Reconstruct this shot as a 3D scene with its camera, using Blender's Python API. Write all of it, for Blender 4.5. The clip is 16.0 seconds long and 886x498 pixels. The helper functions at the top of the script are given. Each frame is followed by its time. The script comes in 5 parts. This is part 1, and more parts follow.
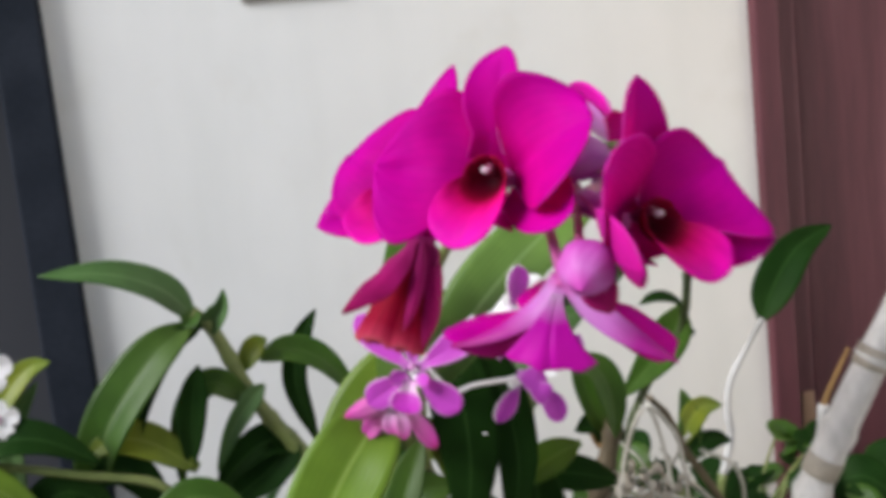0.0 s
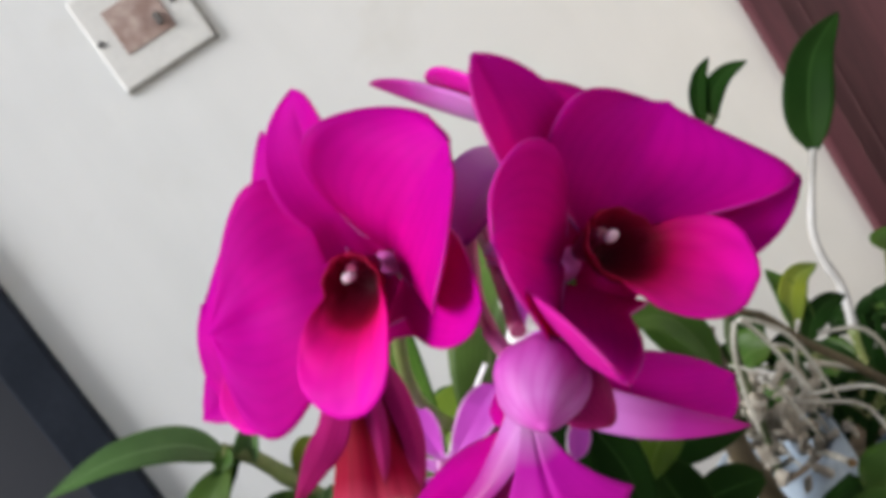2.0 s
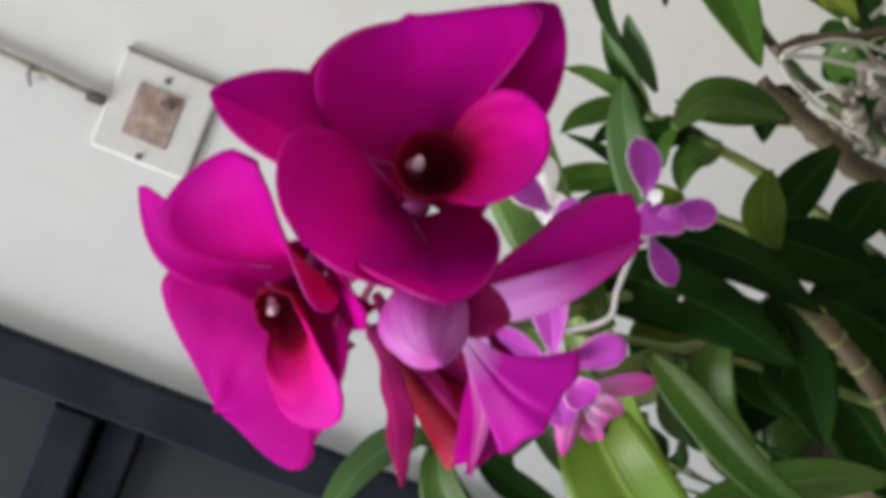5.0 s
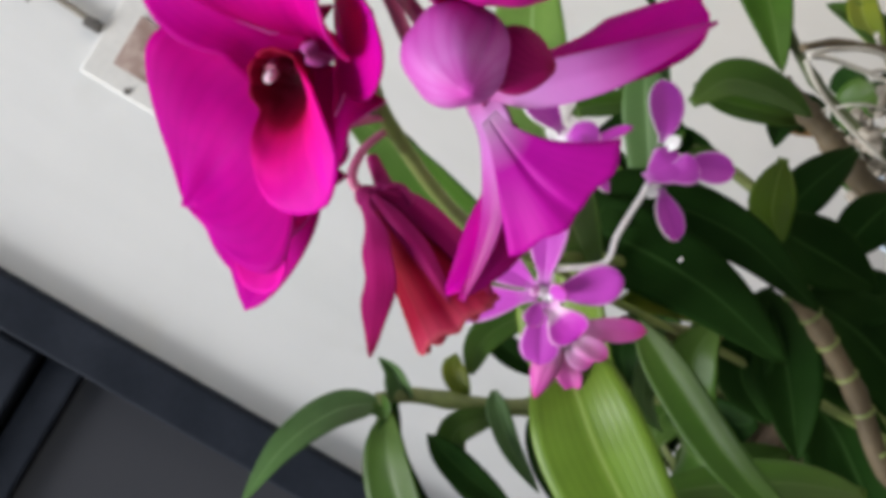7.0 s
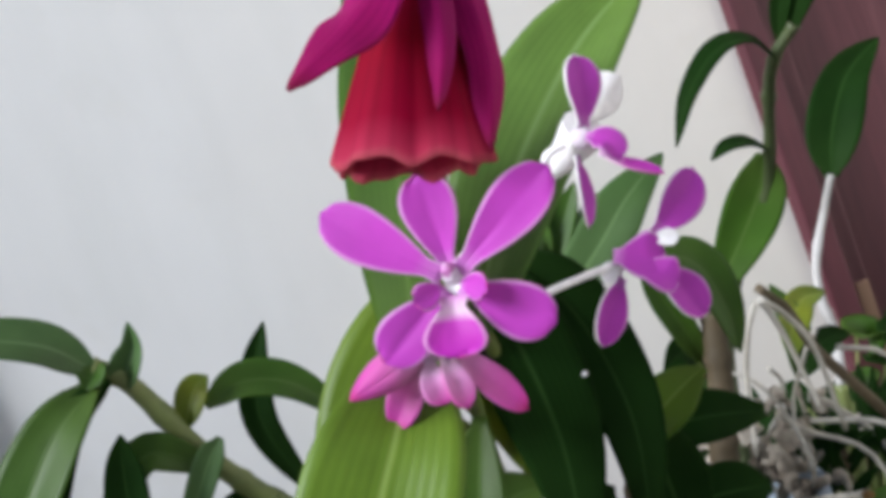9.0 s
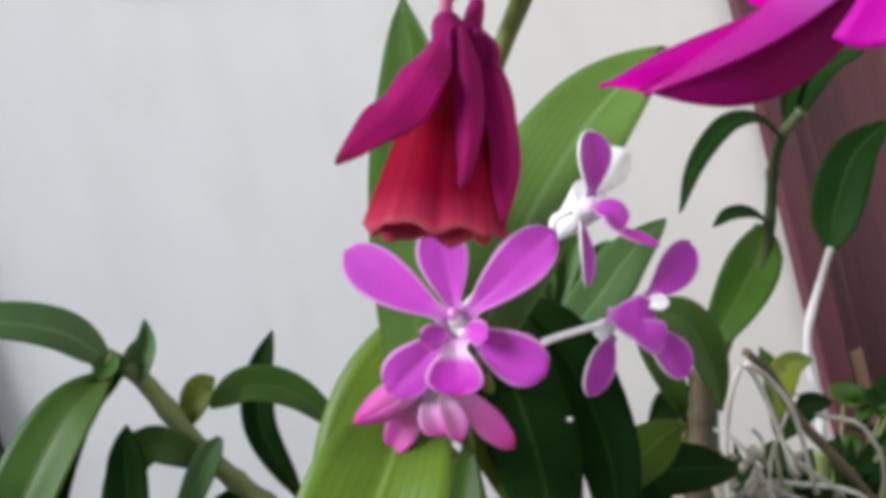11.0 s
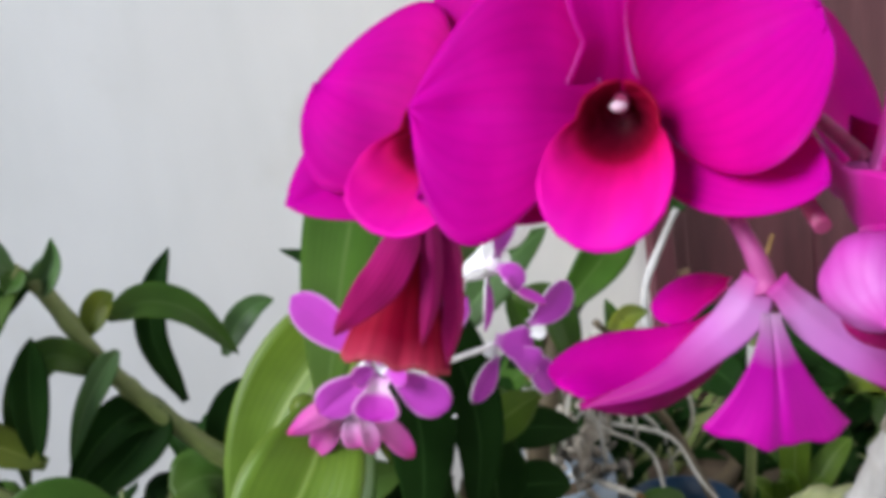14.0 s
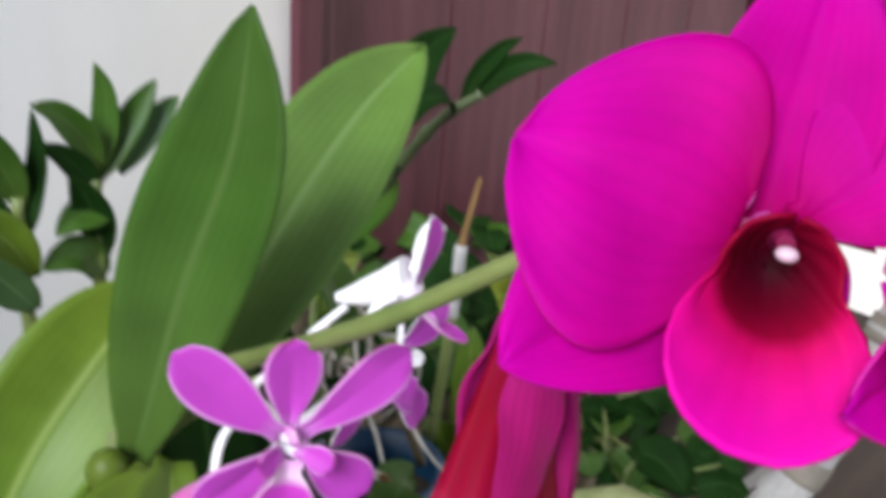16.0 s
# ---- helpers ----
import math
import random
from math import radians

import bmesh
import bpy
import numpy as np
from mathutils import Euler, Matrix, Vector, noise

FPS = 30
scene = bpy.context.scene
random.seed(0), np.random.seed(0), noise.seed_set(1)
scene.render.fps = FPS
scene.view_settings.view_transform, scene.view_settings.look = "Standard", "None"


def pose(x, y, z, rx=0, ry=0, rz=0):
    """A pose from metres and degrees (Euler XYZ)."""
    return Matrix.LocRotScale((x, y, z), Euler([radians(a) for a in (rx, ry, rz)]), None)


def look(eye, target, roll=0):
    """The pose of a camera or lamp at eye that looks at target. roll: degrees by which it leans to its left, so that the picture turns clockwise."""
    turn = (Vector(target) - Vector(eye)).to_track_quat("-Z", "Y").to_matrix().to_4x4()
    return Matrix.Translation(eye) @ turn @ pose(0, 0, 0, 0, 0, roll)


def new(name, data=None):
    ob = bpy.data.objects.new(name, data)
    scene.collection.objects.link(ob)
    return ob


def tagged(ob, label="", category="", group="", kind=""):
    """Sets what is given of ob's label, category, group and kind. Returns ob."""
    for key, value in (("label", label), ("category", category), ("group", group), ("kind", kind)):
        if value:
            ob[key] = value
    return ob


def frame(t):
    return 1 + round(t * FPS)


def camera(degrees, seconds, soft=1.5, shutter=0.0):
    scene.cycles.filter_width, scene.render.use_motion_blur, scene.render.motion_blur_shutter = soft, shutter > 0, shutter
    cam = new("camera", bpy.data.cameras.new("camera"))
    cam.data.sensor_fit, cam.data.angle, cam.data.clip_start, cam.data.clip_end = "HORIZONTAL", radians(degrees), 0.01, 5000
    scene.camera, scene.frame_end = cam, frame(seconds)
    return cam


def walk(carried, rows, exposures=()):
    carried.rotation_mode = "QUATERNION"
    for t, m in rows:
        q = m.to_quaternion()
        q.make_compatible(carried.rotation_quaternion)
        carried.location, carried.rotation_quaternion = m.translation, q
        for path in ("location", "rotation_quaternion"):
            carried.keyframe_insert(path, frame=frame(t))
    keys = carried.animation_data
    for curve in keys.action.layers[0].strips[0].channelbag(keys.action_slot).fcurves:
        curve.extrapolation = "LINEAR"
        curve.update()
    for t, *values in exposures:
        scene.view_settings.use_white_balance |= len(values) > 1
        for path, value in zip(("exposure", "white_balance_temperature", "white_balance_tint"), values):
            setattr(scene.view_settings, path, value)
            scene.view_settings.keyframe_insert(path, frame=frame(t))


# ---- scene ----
cam = camera(46.8, 16.0, soft=5.3, shutter=0.5)
PATH = [
    (0, (-0.041, -0.905, 1.263), (0.291, 1.049, 0.99), -6.0),
    (0.5, (-0.041, -0.855, 1.272), (0.277, 1.097, 0.97), -7.2),
    (1, (-0.036, -0.848, 1.269), (0.278, 1.104, 0.97), -7.1),
    (1.5, (-0.004, -0.832, 1.271), (0.219, 1.128, 0.939), -20.7),
    (2, (0.012, -0.822, 1.269), (0.212, 1.14, 0.94), -34.1),
    (2.5, (0.031, -0.826, 1.27), (0.112, 1.157, 1.025), -44.0),
    (3, (0.049, -0.822, 1.266), (0.028, 1.168, 1.065), -57.9),
    (3.5, (0.05, -0.825, 1.268), (0.005, 1.164, 1.069), -60.9),
    (4, (0.053, -0.827, 1.26), (-0.026, 1.16, 1.049), -63.0),
    (4.5, (0.053, -0.836, 1.258), (-0.046, 1.15, 1.047), -65.4),
    (5, (0.046, -0.834, 1.241), (-0.088, 1.152, 1.043), -67.9),
    (7.5, (0.006, -0.813, 1.228), (-0.024, 1.175, 1.007), -57.1),
    (8, (0.006, -0.811, 1.223), (0.003, 1.177, 1.008), -55.4),
    (8.5, (-0.03, -0.758, 1.202), (0.374, 1.183, 0.935), -31.9),
    (9, (-0.042, -0.733, 1.196), (0.43, 1.198, 0.973), -21.4),
    (11.5, (-0.046, -0.761, 1.21), (0.425, 1.173, 1.021), -15.1),
    (12, (-0.04, -0.769, 1.219), (0.424, 1.165, 1.011), -15.5),
    (12.5, (-0.036, -0.781, 1.235), (0.441, 1.147, 1.0), -15.6),
    (13, (-0.045, -0.789, 1.251), (0.483, 1.108, 0.905), -12.1),
    (13.5, (-0.052, -0.789, 1.267), (0.545, 1.068, 0.825), -10.2),
    (14, (-0.063, -0.786, 1.272), (0.596, 1.018, 0.714), -8.8),
    (14.5, (-0.09, -0.779, 1.28), (0.702, 0.955, 0.676), -8.0),
    (15, (-0.122, -0.743, 1.282), (1.025, 0.754, 0.616), -6.1),
    (15.5, (-0.114, -0.696, 1.284), (1.146, 0.709, 0.623), -2.5),
    (16, (-0.098, -0.667, 1.287), (1.239, 0.565, 0.454), 4.2),
]
walk(cam, [(t, look(eye, target, roll)) for t, eye, target, roll in PATH], [(0.0, 0.43, 6500, 10), (1.5, 0.43, 6500, 10), (3.5, 0.37, 6800, 8), (5.0, 0.31, 6600, 8), (7.5, 0.43, 6500, 10), (9.0, 0.45, 6200, 10), (12.5, 0.43, 6300, 10), (13.5, 0.45, 6150, 10), (15.0, 0.45, 6250, 10), (16.0, 0.47, 6100, 10)])

# ---- world, sun ----
world = bpy.data.worlds.new("sky")
scene.world = world
world.use_nodes = True
sky = world.node_tree.nodes.new("ShaderNodeTexSky")
sky.sky_type, sky.sun_disc, sky.sun_elevation, sky.sun_rotation = "NISHITA", False, radians(34), radians(285)
sky.dust_density = 4.0
back = world.node_tree.nodes["Background"]
back.inputs["Strength"].default_value = 0.085
world.node_tree.links.new(sky.outputs[0], back.inputs["Color"])
sun = new("sun", bpy.data.lights.new("sun", "SUN"))
sun.data.energy, sun.data.angle, sun.data.color = 3.6, radians(25), (0.98, 0.98, 1.0)
sun.matrix_world = look((-2.5, -0.95, 1.9), (0, 0, 0))


# ---- materials ----
def material(name, rough=0.5, metal=0.0):
    m = bpy.data.materials.new(name)
    m.use_nodes = True
    nt = m.node_tree
    b = nt.nodes["Principled BSDF"]
    b.inputs["Roughness"].default_value, b.inputs["Metallic"].default_value = rough, metal
    return m, nt, b


def node(nt, kind, **sockets):
    n = nt.nodes.new(kind)
    for k, v in sockets.items():
        n.inputs[k.replace("_", " ")].default_value = v
    return n


def ramp(nt, source, stops):
    r = nt.nodes.new("ShaderNodeValToRGB")
    el = r.color_ramp.elements
    while len(el) < len(stops):
        el.new(0.5)
    for e, (p, c) in zip(el, stops):
        e.position, e.color = p, (*c, 1)
    nt.links.new(source, r.inputs[0])
    return r.outputs[0]


def mixed(nt, kind, factor, a, b):
    m = nt.nodes.new("ShaderNodeMix")
    m.data_type, m.blend_type = "RGBA", kind
    for socket, v in ((m.inputs[0], factor), (m.inputs[6], a), (m.inputs[7], b)):
        if isinstance(v, (int, float)):
            socket.default_value = v
        elif isinstance(v, tuple):
            socket.default_value = (*v, 1)
        else:
            nt.links.new(v, socket)
    return m.outputs[2]


def noise_of(nt, scale, detail=4.0, coords="Object", stretch=(1, 1, 1)):
    tc = nt.nodes.new("ShaderNodeTexCoord")
    mp = nt.nodes.new("ShaderNodeMapping")
    mp.inputs["Scale"].default_value = stretch
    nt.links.new(tc.outputs[coords], mp.inputs[0])
    n = node(nt, "ShaderNodeTexNoise", Scale=scale, Detail=detail)
    nt.links.new(mp.outputs[0], n.inputs["Vector"])
    return n.outputs["Fac"]


def uv_axis(nt, axis):
    tc = nt.nodes.new("ShaderNodeTexCoord")
    sep = nt.nodes.new("ShaderNodeSeparateXYZ")
    nt.links.new(tc.outputs["UV"], sep.inputs[0])
    return sep.outputs[axis]


def bump(nt, b, height, strength, distance):
    n = node(nt, "ShaderNodeBump", Strength=strength, Distance=distance)
    nt.links.new(height, n.inputs["Height"])
    nt.links.new(n.outputs[0], b.inputs["Normal"])


def thin(name, stops, rough, through_share, veins=0.0, vein_count=26.0, grain=(0.85, 1.1), rib=None, coat=0.0, edge=None, relief=0.02, shine=0.3, vein_tone=(0.55, 0.55, 0.55), passes=(1.0, 1.0, 1.0)):
    """A petal or leaf: colour along its length, fine veins along it, and light that comes through."""
    m, nt, b = material(name, rough)
    col = ramp(nt, uv_axis(nt, 1), stops)
    blot = noise_of(nt, 60.0, 5.0)
    col = mixed(nt, "MULTIPLY", 1.0, col, ramp(nt, blot, [(0.3, (grain[0],) * 3), (0.7, (grain[1],) * 3)]))
    if edge:
        r = ramp(nt, uv_axis(nt, 0), [(0.0, edge), (0.03, edge), (0.08, (0, 0, 0)), (0.92, (0, 0, 0)), (0.97, edge), (1.0, edge)])
        col = mixed(nt, "ADD", 0.8, col, r)
    if rib:
        r = ramp(nt, uv_axis(nt, 0), [(0.465, (0, 0, 0)), (0.49, (1, 1, 1)), (0.51, (1, 1, 1)), (0.535, (0, 0, 0))])
        col = mixed(nt, "MIX", r, col, rib)
    wave = node(nt, "ShaderNodeTexWave", Scale=vein_count / 6.0, Distortion=1.2, Detail=2.0)
    tc = nt.nodes.new("ShaderNodeTexCoord")
    mp = nt.nodes.new("ShaderNodeMapping")
    mp.inputs["Scale"].default_value = (1.0, 0.12, 1.0)
    nt.links.new(tc.outputs["UV"], mp.inputs[0])
    nt.links.new(mp.outputs[0], wave.inputs["Vector"])
    if veins:
        col = mixed(nt, "MULTIPLY", veins, col, ramp(nt, wave.outputs["Fac"], [(0.0, vein_tone), (0.5, (1, 1, 1))]))
    nt.links.new(col, b.inputs["Base Color"])
    bump(nt, b, wave.outputs["Fac"], relief, 0.0006)
    b.inputs["Coat Weight"].default_value = coat
    b.inputs["Specular IOR Level"].default_value = shine
    tr = nt.nodes.new("ShaderNodeBsdfTranslucent")
    nt.links.new(mixed(nt, "MULTIPLY", 1.0, col, passes), tr.inputs["Color"])
    mx = nt.nodes.new("ShaderNodeMixShader")
    mx.inputs[0].default_value = through_share
    nt.links.new(b.outputs[0], mx.inputs[1])
    nt.links.new(tr.outputs[0], mx.inputs[2])
    nt.links.new(mx.outputs[0], nt.nodes["Material Output"].inputs["Surface"])
    return m


def solid(name, stops, rough, scale, metal=0.0, relief=0.2, depth=0.001, stretch=(1, 1, 1), coat=0.0, mottle=(0.86, 1.08)):
    """A solid surface: noise at two scales runs through the colours, with fine relief."""
    m, nt, b = material(name, rough, metal)
    big, fine = noise_of(nt, scale, 5.0, stretch=stretch), noise_of(nt, scale * 9, 6.0, stretch=stretch)
    col = ramp(nt, big, stops)
    col = mixed(nt, "MULTIPLY", 1.0, col, ramp(nt, fine, [(0.3, (mottle[0],) * 3), (0.7, (mottle[1],) * 3)]))
    nt.links.new(col, b.inputs["Base Color"])
    bump(nt, b, fine, relief, depth)
    b.inputs["Coat Weight"].default_value = coat
    return m


MAGENTA = thin("magenta_petal", [(0.0, (0.46, 0.0, 0.15)), (0.25, (0.68, 0.001, 0.38)), (1.0, (0.7, 0.001, 0.54))], 0.6, 0.56, veins=0.1, shine=0.06, passes=(1.0, 0.6, 0.19))
# darkened petal colour: the shade under the hanging flower is painted in
CRIMSON_SHADED = thin("crimson_petal_shaded", [(0.0, (0.26, 0.0, 0.1)), (0.6, (0.34, 0.001, 0.14)), (1.0, (0.5, 0.002, 0.27))], 0.55, 0.35, veins=0.05, shine=0.12, passes=(0.9, 0.6, 0.4))
VIOLET_BACK = thin("violet_petal_back", [(0.0, (0.6, 0.25, 0.6)), (0.35, (0.42, 0.06, 0.42)), (1.0, (0.4, 0.01, 0.3))], 0.45, 0.3, veins=0.55, vein_count=34)
MAGENTA_BACK = thin("petal_back", [(0.0, (0.6, 0.1, 0.45)), (0.35, (0.6, 0.01, 0.36)), (1.0, (0.58, 0.004, 0.32))], 0.55, 0.32, veins=0.08, passes=(0.9, 0.6, 0.32))
MAGENTA_OUT = thin("petal_outside", [(0.0, (0.6, 0.12, 0.4)), (0.3, (0.68, 0.01, 0.46)), (1.0, (0.66, 0.004, 0.4))], 0.5, 0.32, veins=0.08)
LOBE = thin("lobe_outside", [(0.0, (0.6, 0.36, 0.6)), (0.2, (0.56, 0.16, 0.52)), (0.4, (0.5, 0.003, 0.38)), (1.0, (0.54, 0.002, 0.38))], 0.55, 0.32, veins=0.12, shine=0.15)
PINK_BACK = thin("pale_petal_back", [(0.0, (0.5, 0.04, 0.34)), (0.2, (0.6, 0.24, 0.62)), (0.45, (0.58, 0.17, 0.58)), (0.7, (0.48, 0.02, 0.34)), (1.0, (0.42, 0.004, 0.22))], 0.45, 0.3, veins=0.1)
LIP = thin("lip", [(0.0, (0.03, 0.0, 0.004)), (0.12, (0.06, 0.0, 0.008)), (0.25, (0.13, 0.0, 0.014)), (0.36, (0.28, 0.0, 0.03)), (0.43, (0.55, 0.0, 0.11)), (0.6, (0.7, 0.001, 0.25)), (1.0, (0.76, 0.001, 0.45))], 0.6, 0.28, veins=0.14, shine=0.1, passes=(0.9, 0.6, 0.4))
WILTED = thin("wilted_petal", [(0.0, (0.5, 0.03, 0.24)), (0.5, (0.48, 0.012, 0.2)), (0.9, (0.44, 0.012, 0.16)), (1.0, (0.32, 0.02, 0.08))], 0.6, 0.45, veins=0.35, vein_count=14, shine=0.1, passes=(0.9, 0.5, 0.6))
WILTED_RED = thin("wilted_inner", [(0.0, (0.26, 0.0, 0.05)), (0.5, (0.3, 0.0, 0.02)), (0.82, (0.36, 0.001, 0.035)), (0.95, (0.5, 0.03, 0.09)), (1.0, (0.55, 0.09, 0.13))], 0.6, 0.4, veins=0.3, vein_count=10, shine=0.1, passes=(0.8, 0.3, 0.35))
BUD = thin("bud", [(0.0, (0.42, 0.012, 0.3)), (0.45, (0.5, 0.07, 0.42)), (0.8, (0.56, 0.16, 0.52)), (1.0, (0.52, 0.05, 0.4))], 0.5, 0.2, veins=0.3, vein_count=9, vein_tone=(0.85, 0.3, 0.75), shine=0.2)
LILAC = thin("lilac_petal", [(0.0, (0.62, 0.25, 0.62)), (0.22, (0.55, 0.07, 0.54)), (1.0, (0.54, 0.06, 0.54))], 0.55, 0.3, veins=0.06, edge=(0.2, 0.32, 0.2))
LILAC_LIP = thin("lilac_lip", [(0.0, (0.75, 0.35, 0.7)), (0.25, (0.82, 0.6, 0.76)), (0.42, (0.6, 0.06, 0.55)), (1.0, (0.58, 0.03, 0.55))], 0.5, 0.3, veins=0.06, edge=(0.2, 0.36, 0.2))
LILAC_PALE = thin("lilac_pale", [(0.0, (0.84, 0.76, 0.85)), (0.4, (0.74, 0.35, 0.65)), (1.0, (0.64, 0.07, 0.42))], 0.5, 0.3, veins=0.08)
LILAC_THROAT = solid("lilac_throat", [(0.35, (0.5, 0.08, 0.42)), (0.55, (0.66, 0.3, 0.6)), (0.7, (0.8, 0.65, 0.76))], 0.5, 500)
LILAC_NOD = thin("nodding_petal", [(0.0, (0.8, 0.45, 0.7)), (0.5, (0.7, 0.16, 0.5)), (0.85, (0.62, 0.07, 0.42)), (1.0, (0.54, 0.02, 0.2))], 0.5, 0.3, veins=0.08)
BRACT = thin("dry_bract", [(0.0, (0.3, 0.17, 0.06)), (1.0, (0.4, 0.26, 0.1))], 0.6, 0.3, veins=0.4)
SHEATH = solid("papery_sheath", [(0.3, (0.27, 0.26, 0.24)), (0.5, (0.44, 0.43, 0.415)), (0.8, (0.62, 0.615, 0.6))], 0.65, 45, relief=0.6, stretch=(1, 1, 0.35))
CANE_PALE = solid("pale_green_cane", [(0.3, (0.2, 0.25, 0.08)), (0.6, (0.33, 0.36, 0.16)), (0.8, (0.46, 0.45, 0.28))], 0.45, 30, relief=0.4)
WHITE_PETAL = solid("white_petal", [(0.3, (0.84, 0.84, 0.84)), (0.7, (0.9, 0.88, 0.9))], 0.5, 40)
ANTHER = solid("anther", [(0.3, (0.5, 0.3, 0.4)), (0.7, (0.62, 0.46, 0.54))], 0.9, 300)
COLUMN = solid("column", [(0.3, (0.6, 0.06, 0.35)), (0.7, (0.68, 0.15, 0.45))], 0.45, 80)
# the pink column darkened to maroon, as shaded deep in the throat
COLUMN_SHADED = solid("shaded_column", [(0.3, (0.16, 0.002, 0.04)), (0.7, (0.24, 0.02, 0.09))], 0.45, 80)
PALE_STALK = solid("pale_stalk", [(0.3, (0.62, 0.3, 0.42)), (0.7, (0.72, 0.45, 0.55))], 0.5, 60)
PEDICEL = solid("pedicel", [(0.3, (0.42, 0.04, 0.16)), (0.7, (0.5, 0.12, 0.26))], 0.5, 60)
LEAF = thin("leaf", [(0.0, (0.072, 0.13, 0.0216)), (0.5, (0.0504, 0.122, 0.0144)), (1.0, (0.0576, 0.122, 0.018))], 0.42, 0.28, veins=0.22, rib=(0.09, 0.16, 0.035), relief=0.08, shine=0.22)
# dark green leaf, its colour lowered further for the shade inside the foliage
LEAF_DARK_SHADED = thin("leaf_dark_shaded", [(0.0, (0.0181, 0.0467, 0.00936)), (0.5, (0.0104, 0.0353, 0.0057)), (1.0, (0.0135, 0.0394, 0.00674))], 0.55, 0.2, veins=0.35, rib=(0.028, 0.07, 0.016), relief=0.08, shine=0.04)
LEAF_LIGHT = thin("leaf_light", [(0.0, (0.16, 0.24, 0.024)), (0.5, (0.144, 0.24, 0.02)), (1.0, (0.12, 0.216, 0.024))], 0.42, 0.35, veins=0.18, rib=(0.26, 0.36, 0.08), relief=0.08)
LEAF_GREY = thin("leaf_grey", [(0.0, (0.0936, 0.173, 0.0576)), (0.5, (0.0936, 0.18, 0.0576)), (1.0, (0.0792, 0.173, 0.0432))], 0.4, 0.3, veins=0.3, rib=(0.18, 0.3, 0.12), relief=0.08)
LEAF_FRESH = thin("leaf_fresh", [(0.0, (0.115, 0.213, 0.0492)), (0.5, (0.156, 0.279, 0.0574)), (1.0, (0.164, 0.295, 0.0492))], 0.42, 0.34, veins=0.25, rib=(0.24, 0.38, 0.12), relief=0.06)
LEAF_BRIGHT = thin("leaf_bright", [(0.0, (0.136, 0.216, 0.024)), (0.5, (0.144, 0.256, 0.024)), (1.0, (0.12, 0.232, 0.028))], 0.4, 0.35, veins=0.16, rib=(0.26, 0.38, 0.08), relief=0.08)
LEAF_YELLOW = thin("leaf_yellow", [(0.0, (0.144, 0.208, 0.024)), (0.5, (0.24, 0.288, 0.024)), (1.0, (0.176, 0.264, 0.032))], 0.42, 0.35, veins=0.25, rib=(0.32, 0.38, 0.08), relief=0.08)
CANE = solid("cane", [(0.3, (0.11, 0.16, 0.035)), (0.6, (0.17, 0.2, 0.06)), (0.8, (0.23, 0.2, 0.08))], 0.5, 25, relief=0.3)
CANE_DARK = solid("dark_cane", [(0.3, (0.035, 0.055, 0.018)), (0.6, (0.06, 0.08, 0.028)), (0.8, (0.1, 0.105, 0.045))], 0.55, 25, relief=0.3)
CANE_DRY = solid("cane_dry", [(0.3, (0.2, 0.17, 0.13)), (0.6, (0.34, 0.31, 0.26)), (0.8, (0.46, 0.43, 0.38))], 0.7, 30, relief=0.5)
CANE_BROWN = solid("cane_brown", [(0.3, (0.045, 0.033, 0.015)), (0.6, (0.095, 0.07, 0.036)), (0.8, (0.17, 0.125, 0.07))], 0.7, 30, relief=0.5)
ROOT = solid("root", [(0.3, (0.3, 0.28, 0.23)), (0.7, (0.6, 0.58, 0.52))], 0.8, 60, relief=0.5)
HUSK = solid("coconut_husk", [(0.3, (0.05, 0.035, 0.02)), (0.6, (0.13, 0.09, 0.055)), (0.8, (0.24, 0.19, 0.13))], 0.9, 40, relief=0.9, depth=0.004)
CHIP = solid("pale_husk", [(0.3, (0.16, 0.13, 0.1)), (0.55, (0.4, 0.36, 0.3)), (0.8, (0.62, 0.59, 0.52))], 0.9, 60, relief=0.9, depth=0.003)
POT_PALE = solid("pale_pot", [(0.3, (0.26, 0.33, 0.42)), (0.7, (0.42, 0.5, 0.58))], 0.5, 15)
POT_BLUE = solid("blue_pot", [(0.3, (0.006, 0.035, 0.085)), (0.7, (0.01, 0.06, 0.13))], 0.4, 15)
PLASTER = solid("plaster", [(0.3, (0.75, 0.75, 0.74)), (0.6, (0.77, 0.77, 0.755)), (0.8, (0.78, 0.775, 0.755))], 0.85, 1.3, relief=0.08, depth=0.0006, mottle=(0.975, 1.01))
plaster_nodes = PLASTER.node_tree
plaster_face = plaster_nodes.nodes["Principled BSDF"]
plaster_paint = plaster_face.inputs["Base Color"].links[0].from_socket
plaster_spots = ramp(plaster_nodes, noise_of(plaster_nodes, 11.0, 6.0), [(0.58, (1, 1, 1)), (0.74, (0.93, 0.92, 0.895))])
plaster_streaks = ramp(plaster_nodes, noise_of(plaster_nodes, 7.0, 4.0, stretch=(2.2, 2.2, 0.5)), [(0.45, (1, 1, 1)), (0.75, (0.93, 0.935, 0.93))])
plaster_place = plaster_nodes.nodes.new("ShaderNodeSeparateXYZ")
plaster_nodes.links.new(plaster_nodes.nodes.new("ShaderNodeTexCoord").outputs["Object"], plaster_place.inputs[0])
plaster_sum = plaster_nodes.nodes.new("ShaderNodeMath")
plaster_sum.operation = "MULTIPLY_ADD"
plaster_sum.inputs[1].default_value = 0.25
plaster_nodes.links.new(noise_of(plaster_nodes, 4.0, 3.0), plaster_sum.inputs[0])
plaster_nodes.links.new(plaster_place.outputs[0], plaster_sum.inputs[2])
